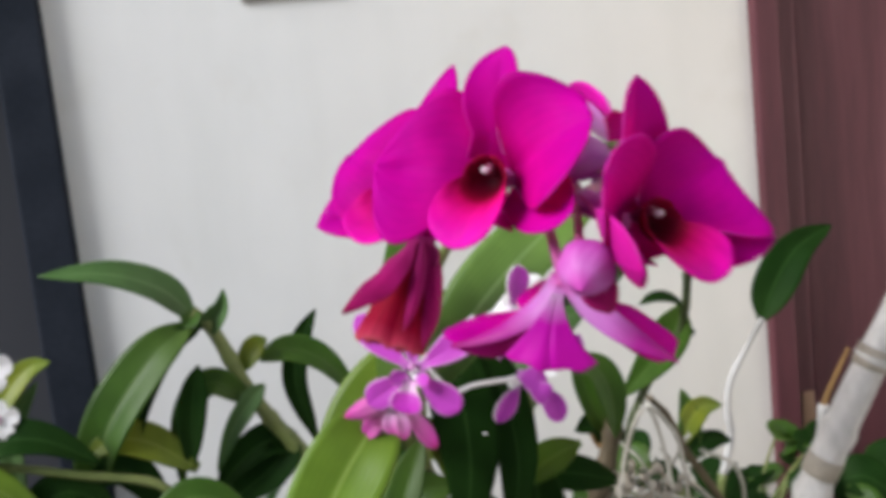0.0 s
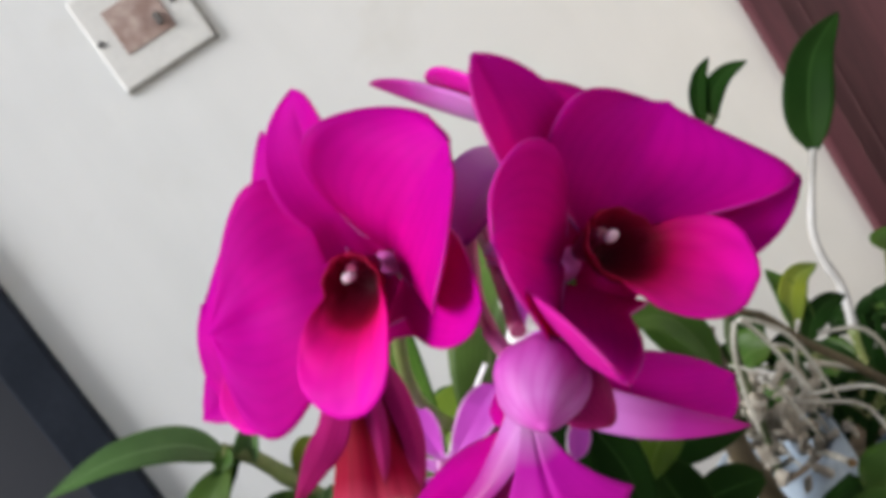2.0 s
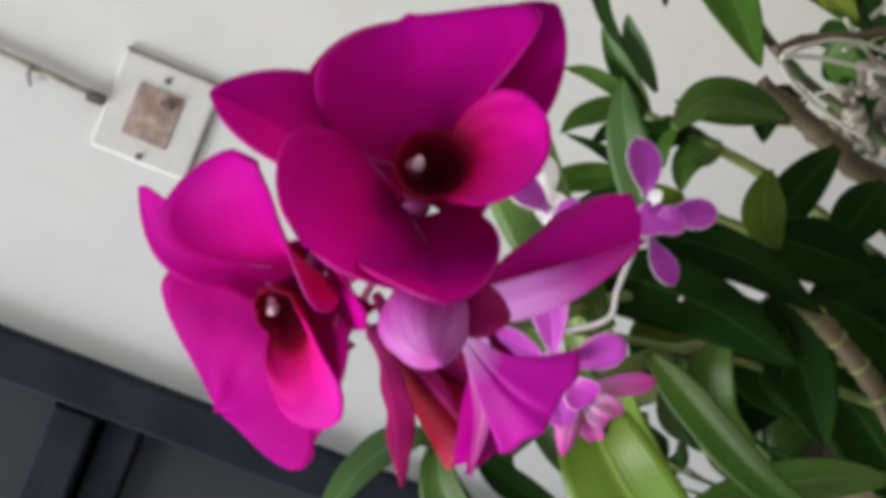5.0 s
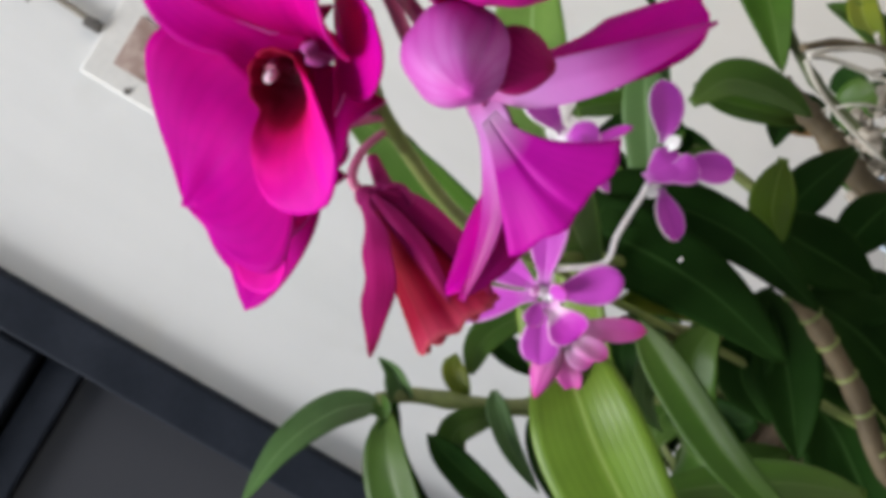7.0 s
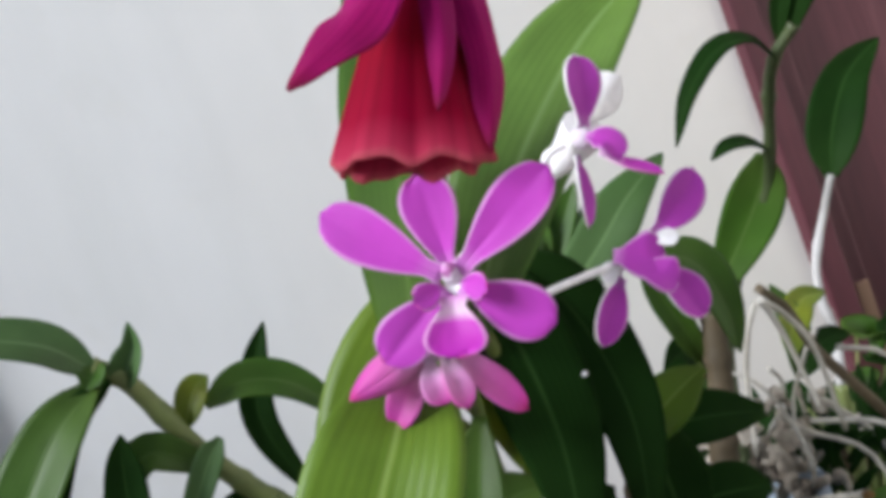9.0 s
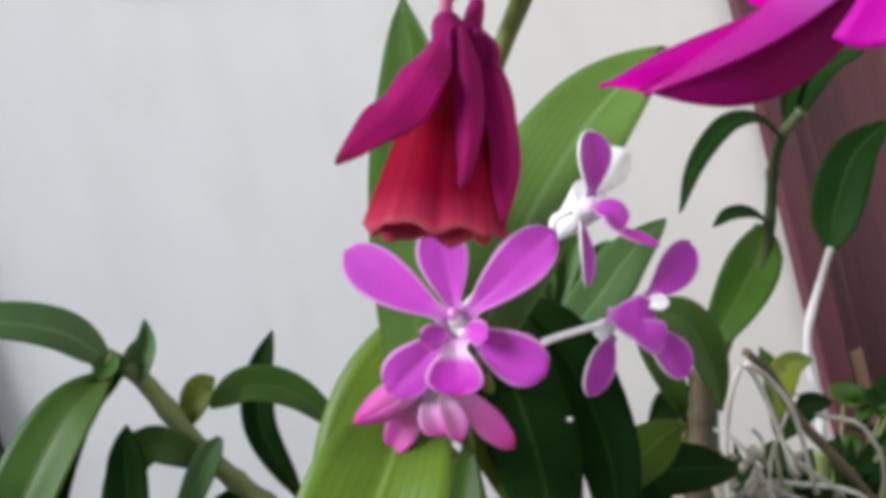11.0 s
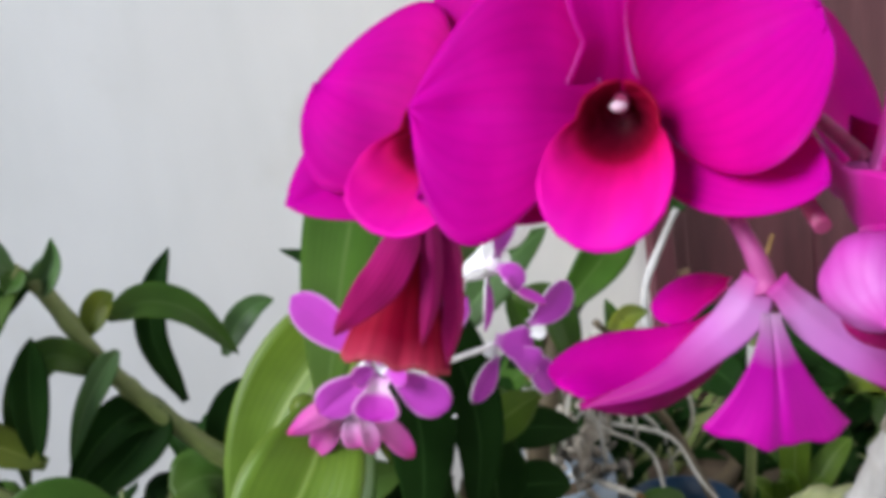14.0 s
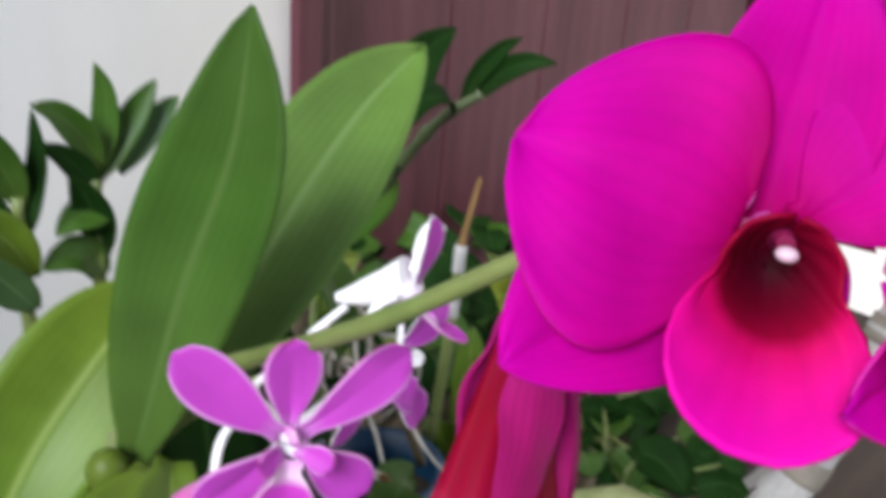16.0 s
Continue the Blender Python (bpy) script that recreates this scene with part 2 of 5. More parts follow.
plaster_paint = mixed(plaster_nodes, "MULTIPLY", 1.0, plaster_paint, ramp(plaster_nodes, plaster_sum.outputs[0], [(0.1, (0.985, 0.995, 1.0)), (0.52, (1.0, 0.955, 0.895))]))  # tint runs from slightly cool at the left to warm beige near the door
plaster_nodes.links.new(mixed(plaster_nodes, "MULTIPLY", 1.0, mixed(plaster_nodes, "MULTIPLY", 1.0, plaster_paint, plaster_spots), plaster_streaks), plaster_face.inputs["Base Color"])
MAROON = solid("maroon_paint", [(0.3, (0.062, 0.0122, 0.0185)), (0.55, (0.094, 0.0222, 0.031)), (0.75, (0.128, 0.038, 0.048))], 0.6, 14, stretch=(3, 3, 0.25), relief=0.3)
DARK_METAL = solid("dark_frame", [(0.3, (0.014, 0.018, 0.026)), (0.7, (0.024, 0.029, 0.04))], 0.55, 20)
CONCRETE = solid("concrete", [(0.3, (0.2, 0.19, 0.18)), (0.7, (0.32, 0.31, 0.29))], 0.9, 4)
IVORY = solid("ivory_plastic", [(0.3, (0.68, 0.675, 0.645)), (0.7, (0.72, 0.71, 0.68))], 0.6, 20, mottle=(0.94, 1.02))
SWITCH_BROWN = solid("brown_insert", [(0.35, (0.3, 0.2, 0.17)), (0.55, (0.42, 0.31, 0.27)), (0.7, (0.55, 0.45, 0.4))], 0.5, 90)
GRIME = solid("dark_seam", [(0.3, (0.06, 0.055, 0.05)), (0.7, (0.14, 0.13, 0.12))], 0.8, 60)
# grey of the shadow painted beside the switch plate
SHADOW_GREY = solid("plate_shadow", [(0.3, (0.2, 0.19, 0.17)), (0.7, (0.42, 0.41, 0.38))], 0.8, 90)
CABLE = solid("grey_cable", [(0.3, (0.16, 0.14, 0.11)), (0.7, (0.34, 0.31, 0.26))], 0.7, 50)
DARK_METAL.node_tree.nodes["Principled BSDF"].inputs["Specular IOR Level"].default_value = 0.085
GLASS, nt_, b_ = material("dark_pane", 0.35)
b_.inputs["Specular IOR Level"].default_value = 0.25
b_.inputs["Base Color"].default_value = (0.05, 0.052, 0.06, 1)
BARE_WOOD = solid("bare_wood", [(0.3, (0.2, 0.1, 0.06)), (0.7, (0.36, 0.22, 0.14))], 0.7, 12, stretch=(3, 3, 0.3), relief=0.4)
WOOD = solid("bench_wood", [(0.3, (0.024, 0.015, 0.0096)), (0.7, (0.054, 0.036, 0.024))], 0.8, 10, stretch=(0.3, 3, 3), relief=0.5)


# ---- helpers of this scene ----
def part(name, bm, mats, parent, label=""):
    me = bpy.data.meshes.new(name)
    bmesh.ops.recalc_face_normals(bm, faces=bm.faces) if len(bm.faces) else None
    bm.to_mesh(me)
    bm.free()
    for m in (mats if isinstance(mats, (list, tuple)) else [mats]):
        me.materials.append(m)
    ob = new(name, me)
    if parent is not None:
        ob.parent = parent
        ob.matrix_parent_inverse = parent.matrix_world.inverted()
    if label:
        tagged(ob, label)
    return ob


def thing(name, at, label, category, group="", kind=""):
    ob = new(name)
    ob.empty_display_size = 0.02
    ob.matrix_world = Matrix.Translation(at)
    bpy.context.view_layer.update()
    return tagged(ob, label, category, group, kind)


def smooth(bm):
    for f in bm.faces:
        f.smooth = True
    return bm


def box(bm, lo, hi, bevel=0.0, mat=0):
    vs = [bm.verts.new((x, y, z)) for x in (lo[0], hi[0]) for y in (lo[1], hi[1]) for z in (lo[2], hi[2])]
    fs = [bm.faces.new([vs[i] for i in q]) for q in ((0, 1, 3, 2), (4, 6, 7, 5), (0, 4, 5, 1), (2, 3, 7, 6), (0, 2, 6, 4), (1, 5, 7, 3))]
    for f in fs:
        f.material_index = mat
    if bevel:
        bmesh.ops.recalc_face_normals(bm, faces=fs)
        bmesh.ops.bevel(bm, geom=list({e for f in fs for e in f.edges}), offset=bevel, segments=2, affect="EDGES", profile=0.5)
    return bm


def curve_at(pts, n):
    """n + 1 points of a smooth line through pts."""
    p = [Vector(q) for q in pts]
    p = [p[0] * 2 - p[1]] + p + [p[-1] * 2 - p[-2]]
    out = []
    for k in range(n + 1):
        s = k / n * (len(p) - 3)
        i = min(int(s), len(p) - 4)
        t = s - i
        a, b, c, d = p[i:i + 4]
        out.append(0.5 * ((2 * b) + (c - a) * t + (2 * a - 5 * b + 4 * c - d) * t * t + (3 * b - a - 3 * c + d) * t ** 3))
    return out


def tube(bm, pts, r0, r1, n=24, sides=10, rings=0, swell=0.0, mat=0):
    """A stem along pts; rings: how many swollen joints it has."""
    line = curve_at(pts, n)
    ref = Vector((0.31, 0.9, 0.2)).normalized()
    loops = []
    for k, c in enumerate(line):
        u = k / n
        tan = (line[min(k + 1, n)] - line[max(k - 1, 0)]).normalized()
        a = tan.cross(ref).normalized()
        b = tan.cross(a)
        r = r0 + (r1 - r0) * u
        if rings:
            r *= 1 + swell * max(0.0, math.cos(2 * math.pi * rings * u)) ** 6
        r *= 1 + 0.06 * noise.noise(c * 120)
        loops.append([bm.verts.new(c + r * (a * math.cos(q) + b * math.sin(q))) for q in (2 * math.pi * i / sides for i in range(sides))])
    for la, lb in zip(loops, loops[1:]):
        for i in range(sides):
            f = bm.faces.new((la[i], la[(i + 1) % sides], lb[(i + 1) % sides], lb[i]))
            f.smooth, f.material_index = True, mat
    for lp in (loops[0], loops[-1]):
        bm.faces.new(lp).material_index = mat
    return bm


def sheet(fn, nu, nv, thick=0.0005, uvf=None):
    """A thin body over fn(u, v), u and v from 0 to 1: front faces of material 0, back and rim of material 1."""
    g = np.array([[fn(i / nu, j / nv) for j in range(nv + 1)] for i in range(nu + 1)])
    du, dv = np.gradient(g, axis=0), np.gradient(g, axis=1)
    nrm = np.cross(dv, du)
    nrm /= np.linalg.norm(nrm, axis=2, keepdims=True) + 1e-12
    bm = bmesh.new()
    uv = bm.loops.layers.uv.new("UVMap")
    uvf = uvf or (lambda u, v: (v, u))
    sides = []
    for sgn in (0.5, -0.5):
        sides.append([[bm.verts.new(g[i, j] + nrm[i, j] * thick * sgn) for j in range(nv + 1)] for i in range(nu + 1)])
    for k, vs in enumerate(sides):
        for i in range(nu):
            for j in range(nv):
                ij = [(i, j), (i, j + 1), (i + 1, j + 1), (i + 1, j)]
                f = bm.faces.new([vs[a][b] for a, b in (ij if k == 0 else ij[::-1])])
                f.smooth, f.material_index = True, k
                for lp, (a, b) in zip(f.loops, ij if k == 0 else ij[::-1]):
                    lp[uv].uv = uvf(a / nu, b / nv)
    edge = [(i, 0) for i in range(nu)] + [(nu, j) for j in range(nv)] + [(i, nv) for i in range(nu, 0, -1)] + [(0, j) for j in range(nv, 0, -1)]
    for (a, b), (c, d) in zip(edge, edge[1:] + edge[:1]):
        f = bm.faces.new((sides[0][a][b], sides[0][c][d], sides[1][c][d], sides[1][a][b]))
        f.smooth, f.material_index = True, 1
        for lp, (p, q) in zip(f.loops, ((a, b), (c, d), (c, d), (a, b))):
            lp[uv].uv = uvf(p / nu, q / nv)
    return bm


def blade(pts, half, face, fold=0.25, wide_at=0.45, blunt=1.0, wave=0.0, seed=0.0, nu=22, nv=10, thick=0.0007, foot=0.25):
    """A leaf along pts; face: where its upper side looks; half: half its greatest width."""
    line = curve_at(pts, nu)
    face = Vector(face).normalized()
    def f(u, v):
        k = min(int(round(u * nu)), nu)
        c = line[k]
        tan = (line[min(k + 1, nu)] - line[max(k - 1, 0)]).normalized()
        side = tan.cross(face).normalized()
        up = side.cross(tan)
        s = u ** (math.log(0.5) / math.log(wide_at))
        w = half * max(math.sin(math.pi * s), 0.0) ** (0.75 / blunt)
        w = max(w, half * foot * (1 - u) ** 2, half * 0.01)
        q = 2 * v - 1
        h = fold * w * (abs(q) ** 1.3) + wave * half * math.sin(u * 17 + seed + q) * abs(q) ** 2
        h += 0.05 * half * noise.noise((u * 4 + seed, q * 1.5, seed))
        return c + side * (w * q) + up * h
    return sheet(f, nu, nv, thick)


def petal(m, angle, length, half, lift=0.0, curl=0.0, cup=0.0, wide_at=0.55, blunt=1.0, wave=0.05, seed=0.0, start=0.002, twist=0.0, nu=18, nv=12, foot=0.3, groove=0.03, thick=0.0005, wide_low=None, roll=0.0, skew=1.0):
    """A petal in the flower frame m (z to the front, y to the top), turned by angle degrees from the top to the right."""
    a = radians(angle)
    d, sdir, z = Vector((math.sin(a), math.cos(a), 0)), Vector((math.cos(a), -math.sin(a), 0)), Vector((0, 0, 1))
    def f(u, v):
        q = 2 * v - 1
        s = u ** (math.log(0.5) / math.log(wide_low if wide_low and q > 0 else wide_at))
        w = half * max(math.sin(math.pi * min(s, 1.0)), 0.0) ** (0.6 / blunt)
        w = max(w, half * foot * (1 - u) ** 2, half * 0.02)
        w *= skew if q > 0 else 1.0
        x = w * q
        h = length * (lift * u + curl * u * u) + cup * half * q * q * math.sin(math.pi * min(u * 0.9 + 0.1, 1))
        h += wave * half * math.sin(5 * u + 3 * q + seed) * abs(q) * u + 0.06 * half * noise.noise((u * 3 + seed, q * 2, seed * 1.7))
        h -= groove * half * math.exp(-(q / 0.12) ** 2) * min(1.0, 5 * (1 - u))
        tw = radians(roll + twist * u)
        return m @ (d * (start + length * u) + sdir * (x * math.cos(tw)) + z * (h + x * math.sin(tw)))
    return sheet(f, nu, nv, thick)


def ball(m, sx, sy, sz, seg=16, rings=10, uvs=False):
    bm = bmesh.new()
    bmesh.ops.create_uvsphere(bm, u_segments=seg, v_segments=rings, radius=1, calc_uvs=True)
    bmesh.ops.transform(bm, matrix=m @ Matrix.Diagonal((sx, sy, sz, 1)), verts=bm.verts)
    return smooth(bm)


def facing(at, front, top, scale=1.0):
    """The frame of a flower at a place: z to the front, y as near to top as it goes."""
    z = Vector(front).normalized()
    x = Vector(top).cross(z).normalized()
    y = z.cross(x)
    m = Matrix((x, y, z)).transposed().to_4x4()
    return Matrix.Translation(at) @ m @ Matrix.Scale(scale, 4)


# ---- setting ----
def slab(name, lo, hi, mat, bevel=0.0):
    return tagged(part(name, box(bmesh.new(), lo, hi, bevel), mat, None), kind="structure")


ground = tagged(slab("ground", (-60, -60, -0.2), (60, 60, 0.0), CONCRETE), "weathered grey concrete yard in front of the wall", "ground")
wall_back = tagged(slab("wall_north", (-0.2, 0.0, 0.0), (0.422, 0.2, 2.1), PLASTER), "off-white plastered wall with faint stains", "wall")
tagged(slab("wall_lintel", (-3.0, 0.002, 2.1), (4.0, 0.2, 2.9), PLASTER), "off-white plastered wall above the openings", "wall")
tagged(slab("wall_west", (-3.0, 0.002, 0.0), (-1.2, 0.2, 2.1), PLASTER), "off-white plastered wall beside the dark window", "wall")
tagged(slab("wall_east", (1.457, 0.002, 0.0), (4.0, 0.2, 2.1), PLASTER), "off-white plastered wall beside the maroon door", "wall")

# added wall, never in view: keeps sky light off the right side
tagged(slab("wall_light_blocker", (1.5, -3.0, 0.0), (1.7, 0.0, 2.9), PLASTER), "plain plastered wall added out of view to block sky light from the right", "wall")

window = tagged(thing("window_1", (-0.7, 0.05, 0.0), "dark metal framed window with dark panes in the white wall", "window"), kind="structure")
for lo, hi in (((-0.24, -0.012, 0.0), (-0.2, 0.06, 2.1)), ((-1.2, -0.012, 0.0), (-1.16, 0.06, 2.1)), ((-1.16, -0.012, 2.06), (-0.24, 0.06, 2.1)), ((-1.16, -0.012, 0.0), (-0.24, 0.06, 0.05))):
    part("window_frame", box(bmesh.new(), lo, hi, 0.003), DARK_METAL, window)
part("rail", box(bmesh.new(), (-1.157, -0.008, 1.366), (-0.243, 0.045, 1.402), 0.003), DARK_METAL, window)
part("rail", box(bmesh.new(), (-1.157, 0.006, 1.33), (-0.243, 0.045, 1.36), 0.003), DARK_METAL, window)
for z0, z1 in ((0.052, 1.329), (1.403, 2.058)):
    part("pane", box(bmesh.new(), (-1.158, 0.022, z0), (-0.242, 0.028, z1)), GLASS, window)
part("backing", box(bmesh.new(), (-1.158, 0.062, 0.05), (-0.242, 0.07, 2.06)), DARK_METAL, window)

door = tagged(thing("door_1", (1.1, 0.06, 0.0), "maroon painted wooden double door with streaky weathered paint", "door"), kind="structure")
part("door_frame", box(bmesh.new(), (0.422, -0.012, 0.0), (0.4475, 0.2, 2.1), 0.003), MAROON, door)
part("door_frame", box(bmesh.new(), (0.4495, 0.0, 0.0), (0.4705, 0.2, 2.1), 0.004), MAROON, door)
part("door_frame", box(bmesh.new(), (0.4705, -0.012, 2.04), (1.457, 0.2, 2.1), 0.003), MAROON, door)
x = 0.4745
for w in (0.152, 0.146, 0.15, 0.14, 0.147):
    part("plank", box(bmesh.new(), (x, 0.012, 0.02), (x + w, 0.05, 2.035), 0.0025), MAROON, door)
    x += w + 0.0015
part("stile", box(bmesh.new(), (1.3, -0.012, 0.0), (1.457, 0.2, 2.04), 0.004), MAROON, door)
part("backing", box(bmesh.new(), (0.4725, 0.09, 0.02), (1.3, 0.1, 2.035)), DARK_METAL, door)
part("worn_strip", box(bmesh.new(), (0.4535, -0.002, 0.55), (0.467, 0.0, 0.95), 0.0008), BARE_WOOD, door, "strip of bare brown wood where paint has worn off")

# ---- switch plate and cable on the wall ----
plate = thing("switch_plate", (0.003, 0.0, 1.40), "square ivory switch plate with a worn brown insert on the wall", "switch")
part("plate", box(bmesh.new(), (-0.038, -0.005, 1.3705), (0.0425, 0.0, 1.4495), 0.0022), IVORY, plate)
# two thin strips stand in for the plate's shadow, below and right
part("shadow_strip", box(bmesh.new(), (-0.038, -0.003, 1.3685), (0.045, 0.0, 1.37)), SHADOW_GREY, plate, "grey strip painted as the plate's shadow on the wall")
part("shadow_strip", box(bmesh.new(), (0.043, -0.003, 1.37), (0.045, 0.0, 1.4495)), SHADOW_GREY, plate, "grey strip painted as the plate's shadow on the wall")
part("insert", box(bmesh.new(), (-0.02, -0.0065, 1.393), (0.0225, -0.005, 1.43), 0.001), SWITCH_BROWN, plate, "brown insert with peeling paint")
part("rocker", box(bmesh.new(), (0.011, -0.01, 1.399), (0.016, -0.0065, 1.409), 0.0008), GRIME, plate)
for sx in (-0.033, 0.031):
    bm = bmesh.new()
    bmesh.ops.create_cone(bm, cap_ends=True, segments=14, radius1=0.0028, radius2=0.0024, depth=0.002, matrix=pose(sx, -0.0055, 1.4105, 90))
    part("screw", bm, GRIME, plate)
cable = thing("wall_cable", (-0.002, 0.0, 1.6), "thin grey cable running down the wall to the switch", "cable")
part("cord", tube(bmesh.new(), [(0.006, -0.004, 2.2), (0.006, -0.004, 1.8), (0.003, -0.004, 1.56), (-0.001, -0.004, 1.462)], 0.0028, 0.0028, 40), CABLE, cable)
part("plug_end", box(bmesh.new(), (-0.007, -0.01, 1.451), (0.002, 0.0, 1.464), 0.0015), GRIME, cable, "dark cable end")
part("clip", tube(bmesh.new(), [(-0.013, -0.003, 1.508), (-0.005, -0.009, 1.51), (0.003, -0.003, 1.512)], 0.0015, 0.0015, 10), CABLE, cable)

# ---- bench that carries the pots ----
bench = thing("plant_bench", (0.1, -0.35, 0.0), "plain brown wooden bench under the flower pots", "bench")
for k in range(5):
    part("slat", box(bmesh.new(), (-0.7, -0.62 + k * 0.118, 0.77), (0.95, -0.52 + k * 0.118, 0.79), 0.003), WOOD, bench)
for lx in (-0.66, 0.88):
    for ly in (-0.6, -0.08):
        part("leg", box(bmesh.new(), (lx, ly, 0.0), (lx + 0.04, ly + 0.04, 0.769), 0.003), WOOD, bench)


# ---- orchid with large magenta flowers ----
def lip_shape(m, turn, scale, wide, deep, drop, rise, bow):
    """A lip: a dark bowl round the column, and a broad tongue that leaves it downwards."""
    rot = Matrix.Rotation(radians(turn), 4, "Z")

    def reach(phi):
        sn, cs = math.sin(phi), math.cos(phi)
        a, b, c = wide, deep, drop
        disc = (cs * c / b ** 2) ** 2 - (sn ** 2 / a ** 2 + cs ** 2 / b ** 2) * (c ** 2 / b ** 2 - 1)
        far = ((cs * c / b ** 2) + math.sqrt(disc)) / (sn ** 2 / a ** 2 + cs ** 2 / b ** 2) if disc > 0 else 0.0
        return max(far if cs > -0.2 else 0.0, 0.0074)

    def f(u, v):
        phi = radians(178) * (2 * v - 1)
        r = 0.0001 + (reach(phi) - 0.0001) * u
        z = -0.0058 + 0.0085 * min(r / 0.0076, 1.0) ** 2
        if r > 0.0076:
            z += rise * (r - 0.0076) - bow * (r - 0.0076) ** 2
        z += 0.0012 * math.cos(phi) * min(r / 0.01, 1.0) + 0.0004 * math.sin(9 * phi + 20 * u) * u - 0.0012 * math.exp(-(phi / 0.12) ** 2) * u
        return m @ (rot @ (Vector((r * math.sin(phi), -r * math.cos(phi) - 0.0022, z)) * scale))

    def uvf(u, v):
        phi = radians(178) * (2 * v - 1)
        r = 0.0001 + (reach(phi) - 0.0001) * u
        return (v, min(r / 0.0205, 1.0))
    return sheet(f, 24, 40, 0.0005, uvf)


def big_flower(parent, at, front, top, dorsal, petals, laterals, lip, scale=1.0, seed=0.0, label=""):
    """Each sepal and petal: angle, length, half width, lift, curl, cup, widest at (its two edges), bluntness, roll, twist, width of one side to the other. lip: turn, size, width, depth, drop, rise, bow."""
    m = facing(at, front, top, scale)
    both = (MAGENTA, MAGENTA_BACK)
    fl = part("flower", ball(m @ pose(0, 0.001, -0.0125), 0.003, 0.003, 0.004, 12, 8), MAGENTA_BACK, parent, label)
    rows = [("sepal", -0.0095, dorsal), ("sepal", -0.013, laterals[0]), ("sepal", -0.0135, laterals[1]), ("petal", -0.0066, petals[0]), ("petal", -0.0072, petals[1])]
    for k, (name, z, (a, ln, hw, lift, curl, cup, wide, low, blunt, roll, tw, skew)) in enumerate(rows):
        part(name, petal(m @ pose(0, 0, z), a, ln, hw, lift, curl, cup, wide, blunt, 0.04, seed + k, start=0.004 if name == "petal" else 0.002, nu=26, nv=20, foot=0.25 if name == "petal" else 1.25, groove=0.04 if name == "petal" else 0.07, twist=tw, wide_low=low, roll=roll, skew=skew), both, fl)
    part("lip", lip_shape(m, *lip), (LIP, LIP), fl, "dark maroon throat with a pink-red tongue")
    part("anther", ball(m @ pose(0, 0.0004, 0.0012), 0.0013, 0.0009, 0.0012, 12, 8), ANTHER, fl, "small white anther cap")
    part("column", tube(bmesh.new(), [m @ Vector(p) for p in ((0, 0.0008, -0.0065), (0, 0.0018, -0.003), (0, 0.0012, 0.0002))], 0.0016, 0.001, 8), COLUMN_SHADED, fl)
    return fl


orchid = thing("dendrobium_orchid", (0.02, -0.44, 0.93), "orchid with magenta flowers, a wilted bloom and broad green leaves", "orchid")
big_flower(orchid, (0.0142, -0.6576, 1.2459), (-0.6, -0.76, 0.26), (0.26, 0.1, 0.95),
           (-3.3, 0.0306, 0.0085, 0.74, -0.53, 0.43, 0.6, 0.484, 1.12, -10, 18, 0.9),
           ((-92.4, 0.027, 0.0207, 0.55, -0.17, 0.22, 0.581, 0.355, 0.9, -4.7, -15.9, 1.05), (60.2, 0.0261, 0.0189, 0.93, -0.58, 0.5, 0.474, 0.457, 1.4, -5.9, 40.7, 0.92)),
           ((-116.4, 0.0315, 0.0112, 0.47, -0.05, 0.39, 0.35, 0.436, 0.9, -6.6, 8.7, 0.86), (106.9, 0.0279, 0.0089, 0.82, 0.12, 0.14, 0.478, 0.417, 1.05, 42.4, -39.5, 1.15)),
           (-1.1, 0.809, 0.0116, 0.0129, 0.01, 1.28, 40.5), 1.0, 0.3, "open magenta flower with a dark maroon throat")
big_flower(orchid, (-0.0021, -0.6268, 1.2442), (-0.75, -0.6, 0.25), (0.42, 0.2, 0.9),
           (1.3, 0.0332, 0.0116, -0.06, -0, 0.12, 0.352, 0.364, 0.9, 15.5, -6.9, 0.82),
           ((-78.2, 0.0272, 0.018, 0.31, -0.28, 0.11, 0.47, 0.361, 1.12, -10.6, -22.8, 1.14), (44.4, 0.0205, 0.0115, 0.23, -0.22, 0.03, 0.591, 0.552, 0.9, 22.7, -0.6, 0.76)),
           ((-121.4, 0.0297, 0.0105, 0.69, -0.04, 0.06, 0.35, 0.571, 0.91, -2.2, -15, 1.19), (124, 0.012, 0.006, 0.1, 0, 0.1, 0.45, 0.45, 1, 0, 0, 1)),
           (-5.1, 0.893, 0.0122, 0.0102, 0.0089, 0.76, -13.9), 0.98, 2.1, "open magenta flower behind a larger one")
big_flower(orchid, (0.0456, -0.6862, 1.2337), (0.45, -0.87, 0.2), (-0.1, 0.25, 1),
           (-2.3, 0.0309, 0.0071, 0.55, -0.1, 0.5, 0.55, 0.446, 0.9, -13.2, 18, 1.44),
           ((-61.8, 0.0182, 0.0151, 0.53, 0.12, 0.26, 0.356, 0.381, 1.36, 36.7, -39.1, 0.97), (64.8, 0.02, 0.0154, 0.91, -0.29, 0.5, 0.42, 0.617, 1.12, 16.5, -3.7, 1.25)),
           ((-115.4, 0.0258, 0.0105, 0.3, 0.82, 0.5, 0.35, 0.463, 1, -26.3, 60, 1.01), (112.6, 0.028, 0.0093, 1, -0.14, 0.33, 0.539, 0.516, 0.91, 4.2, -10.3, 0.97)),
           (13.8, 0.81, 0.0114, 0.0097, 0.0102, 1.11, 14.1), 0.96, 4.4, "open deep magenta flower with a dark throat")

# the flower that hangs with its face down
bell_top = (0.0274, -0.6706, 1.2195)
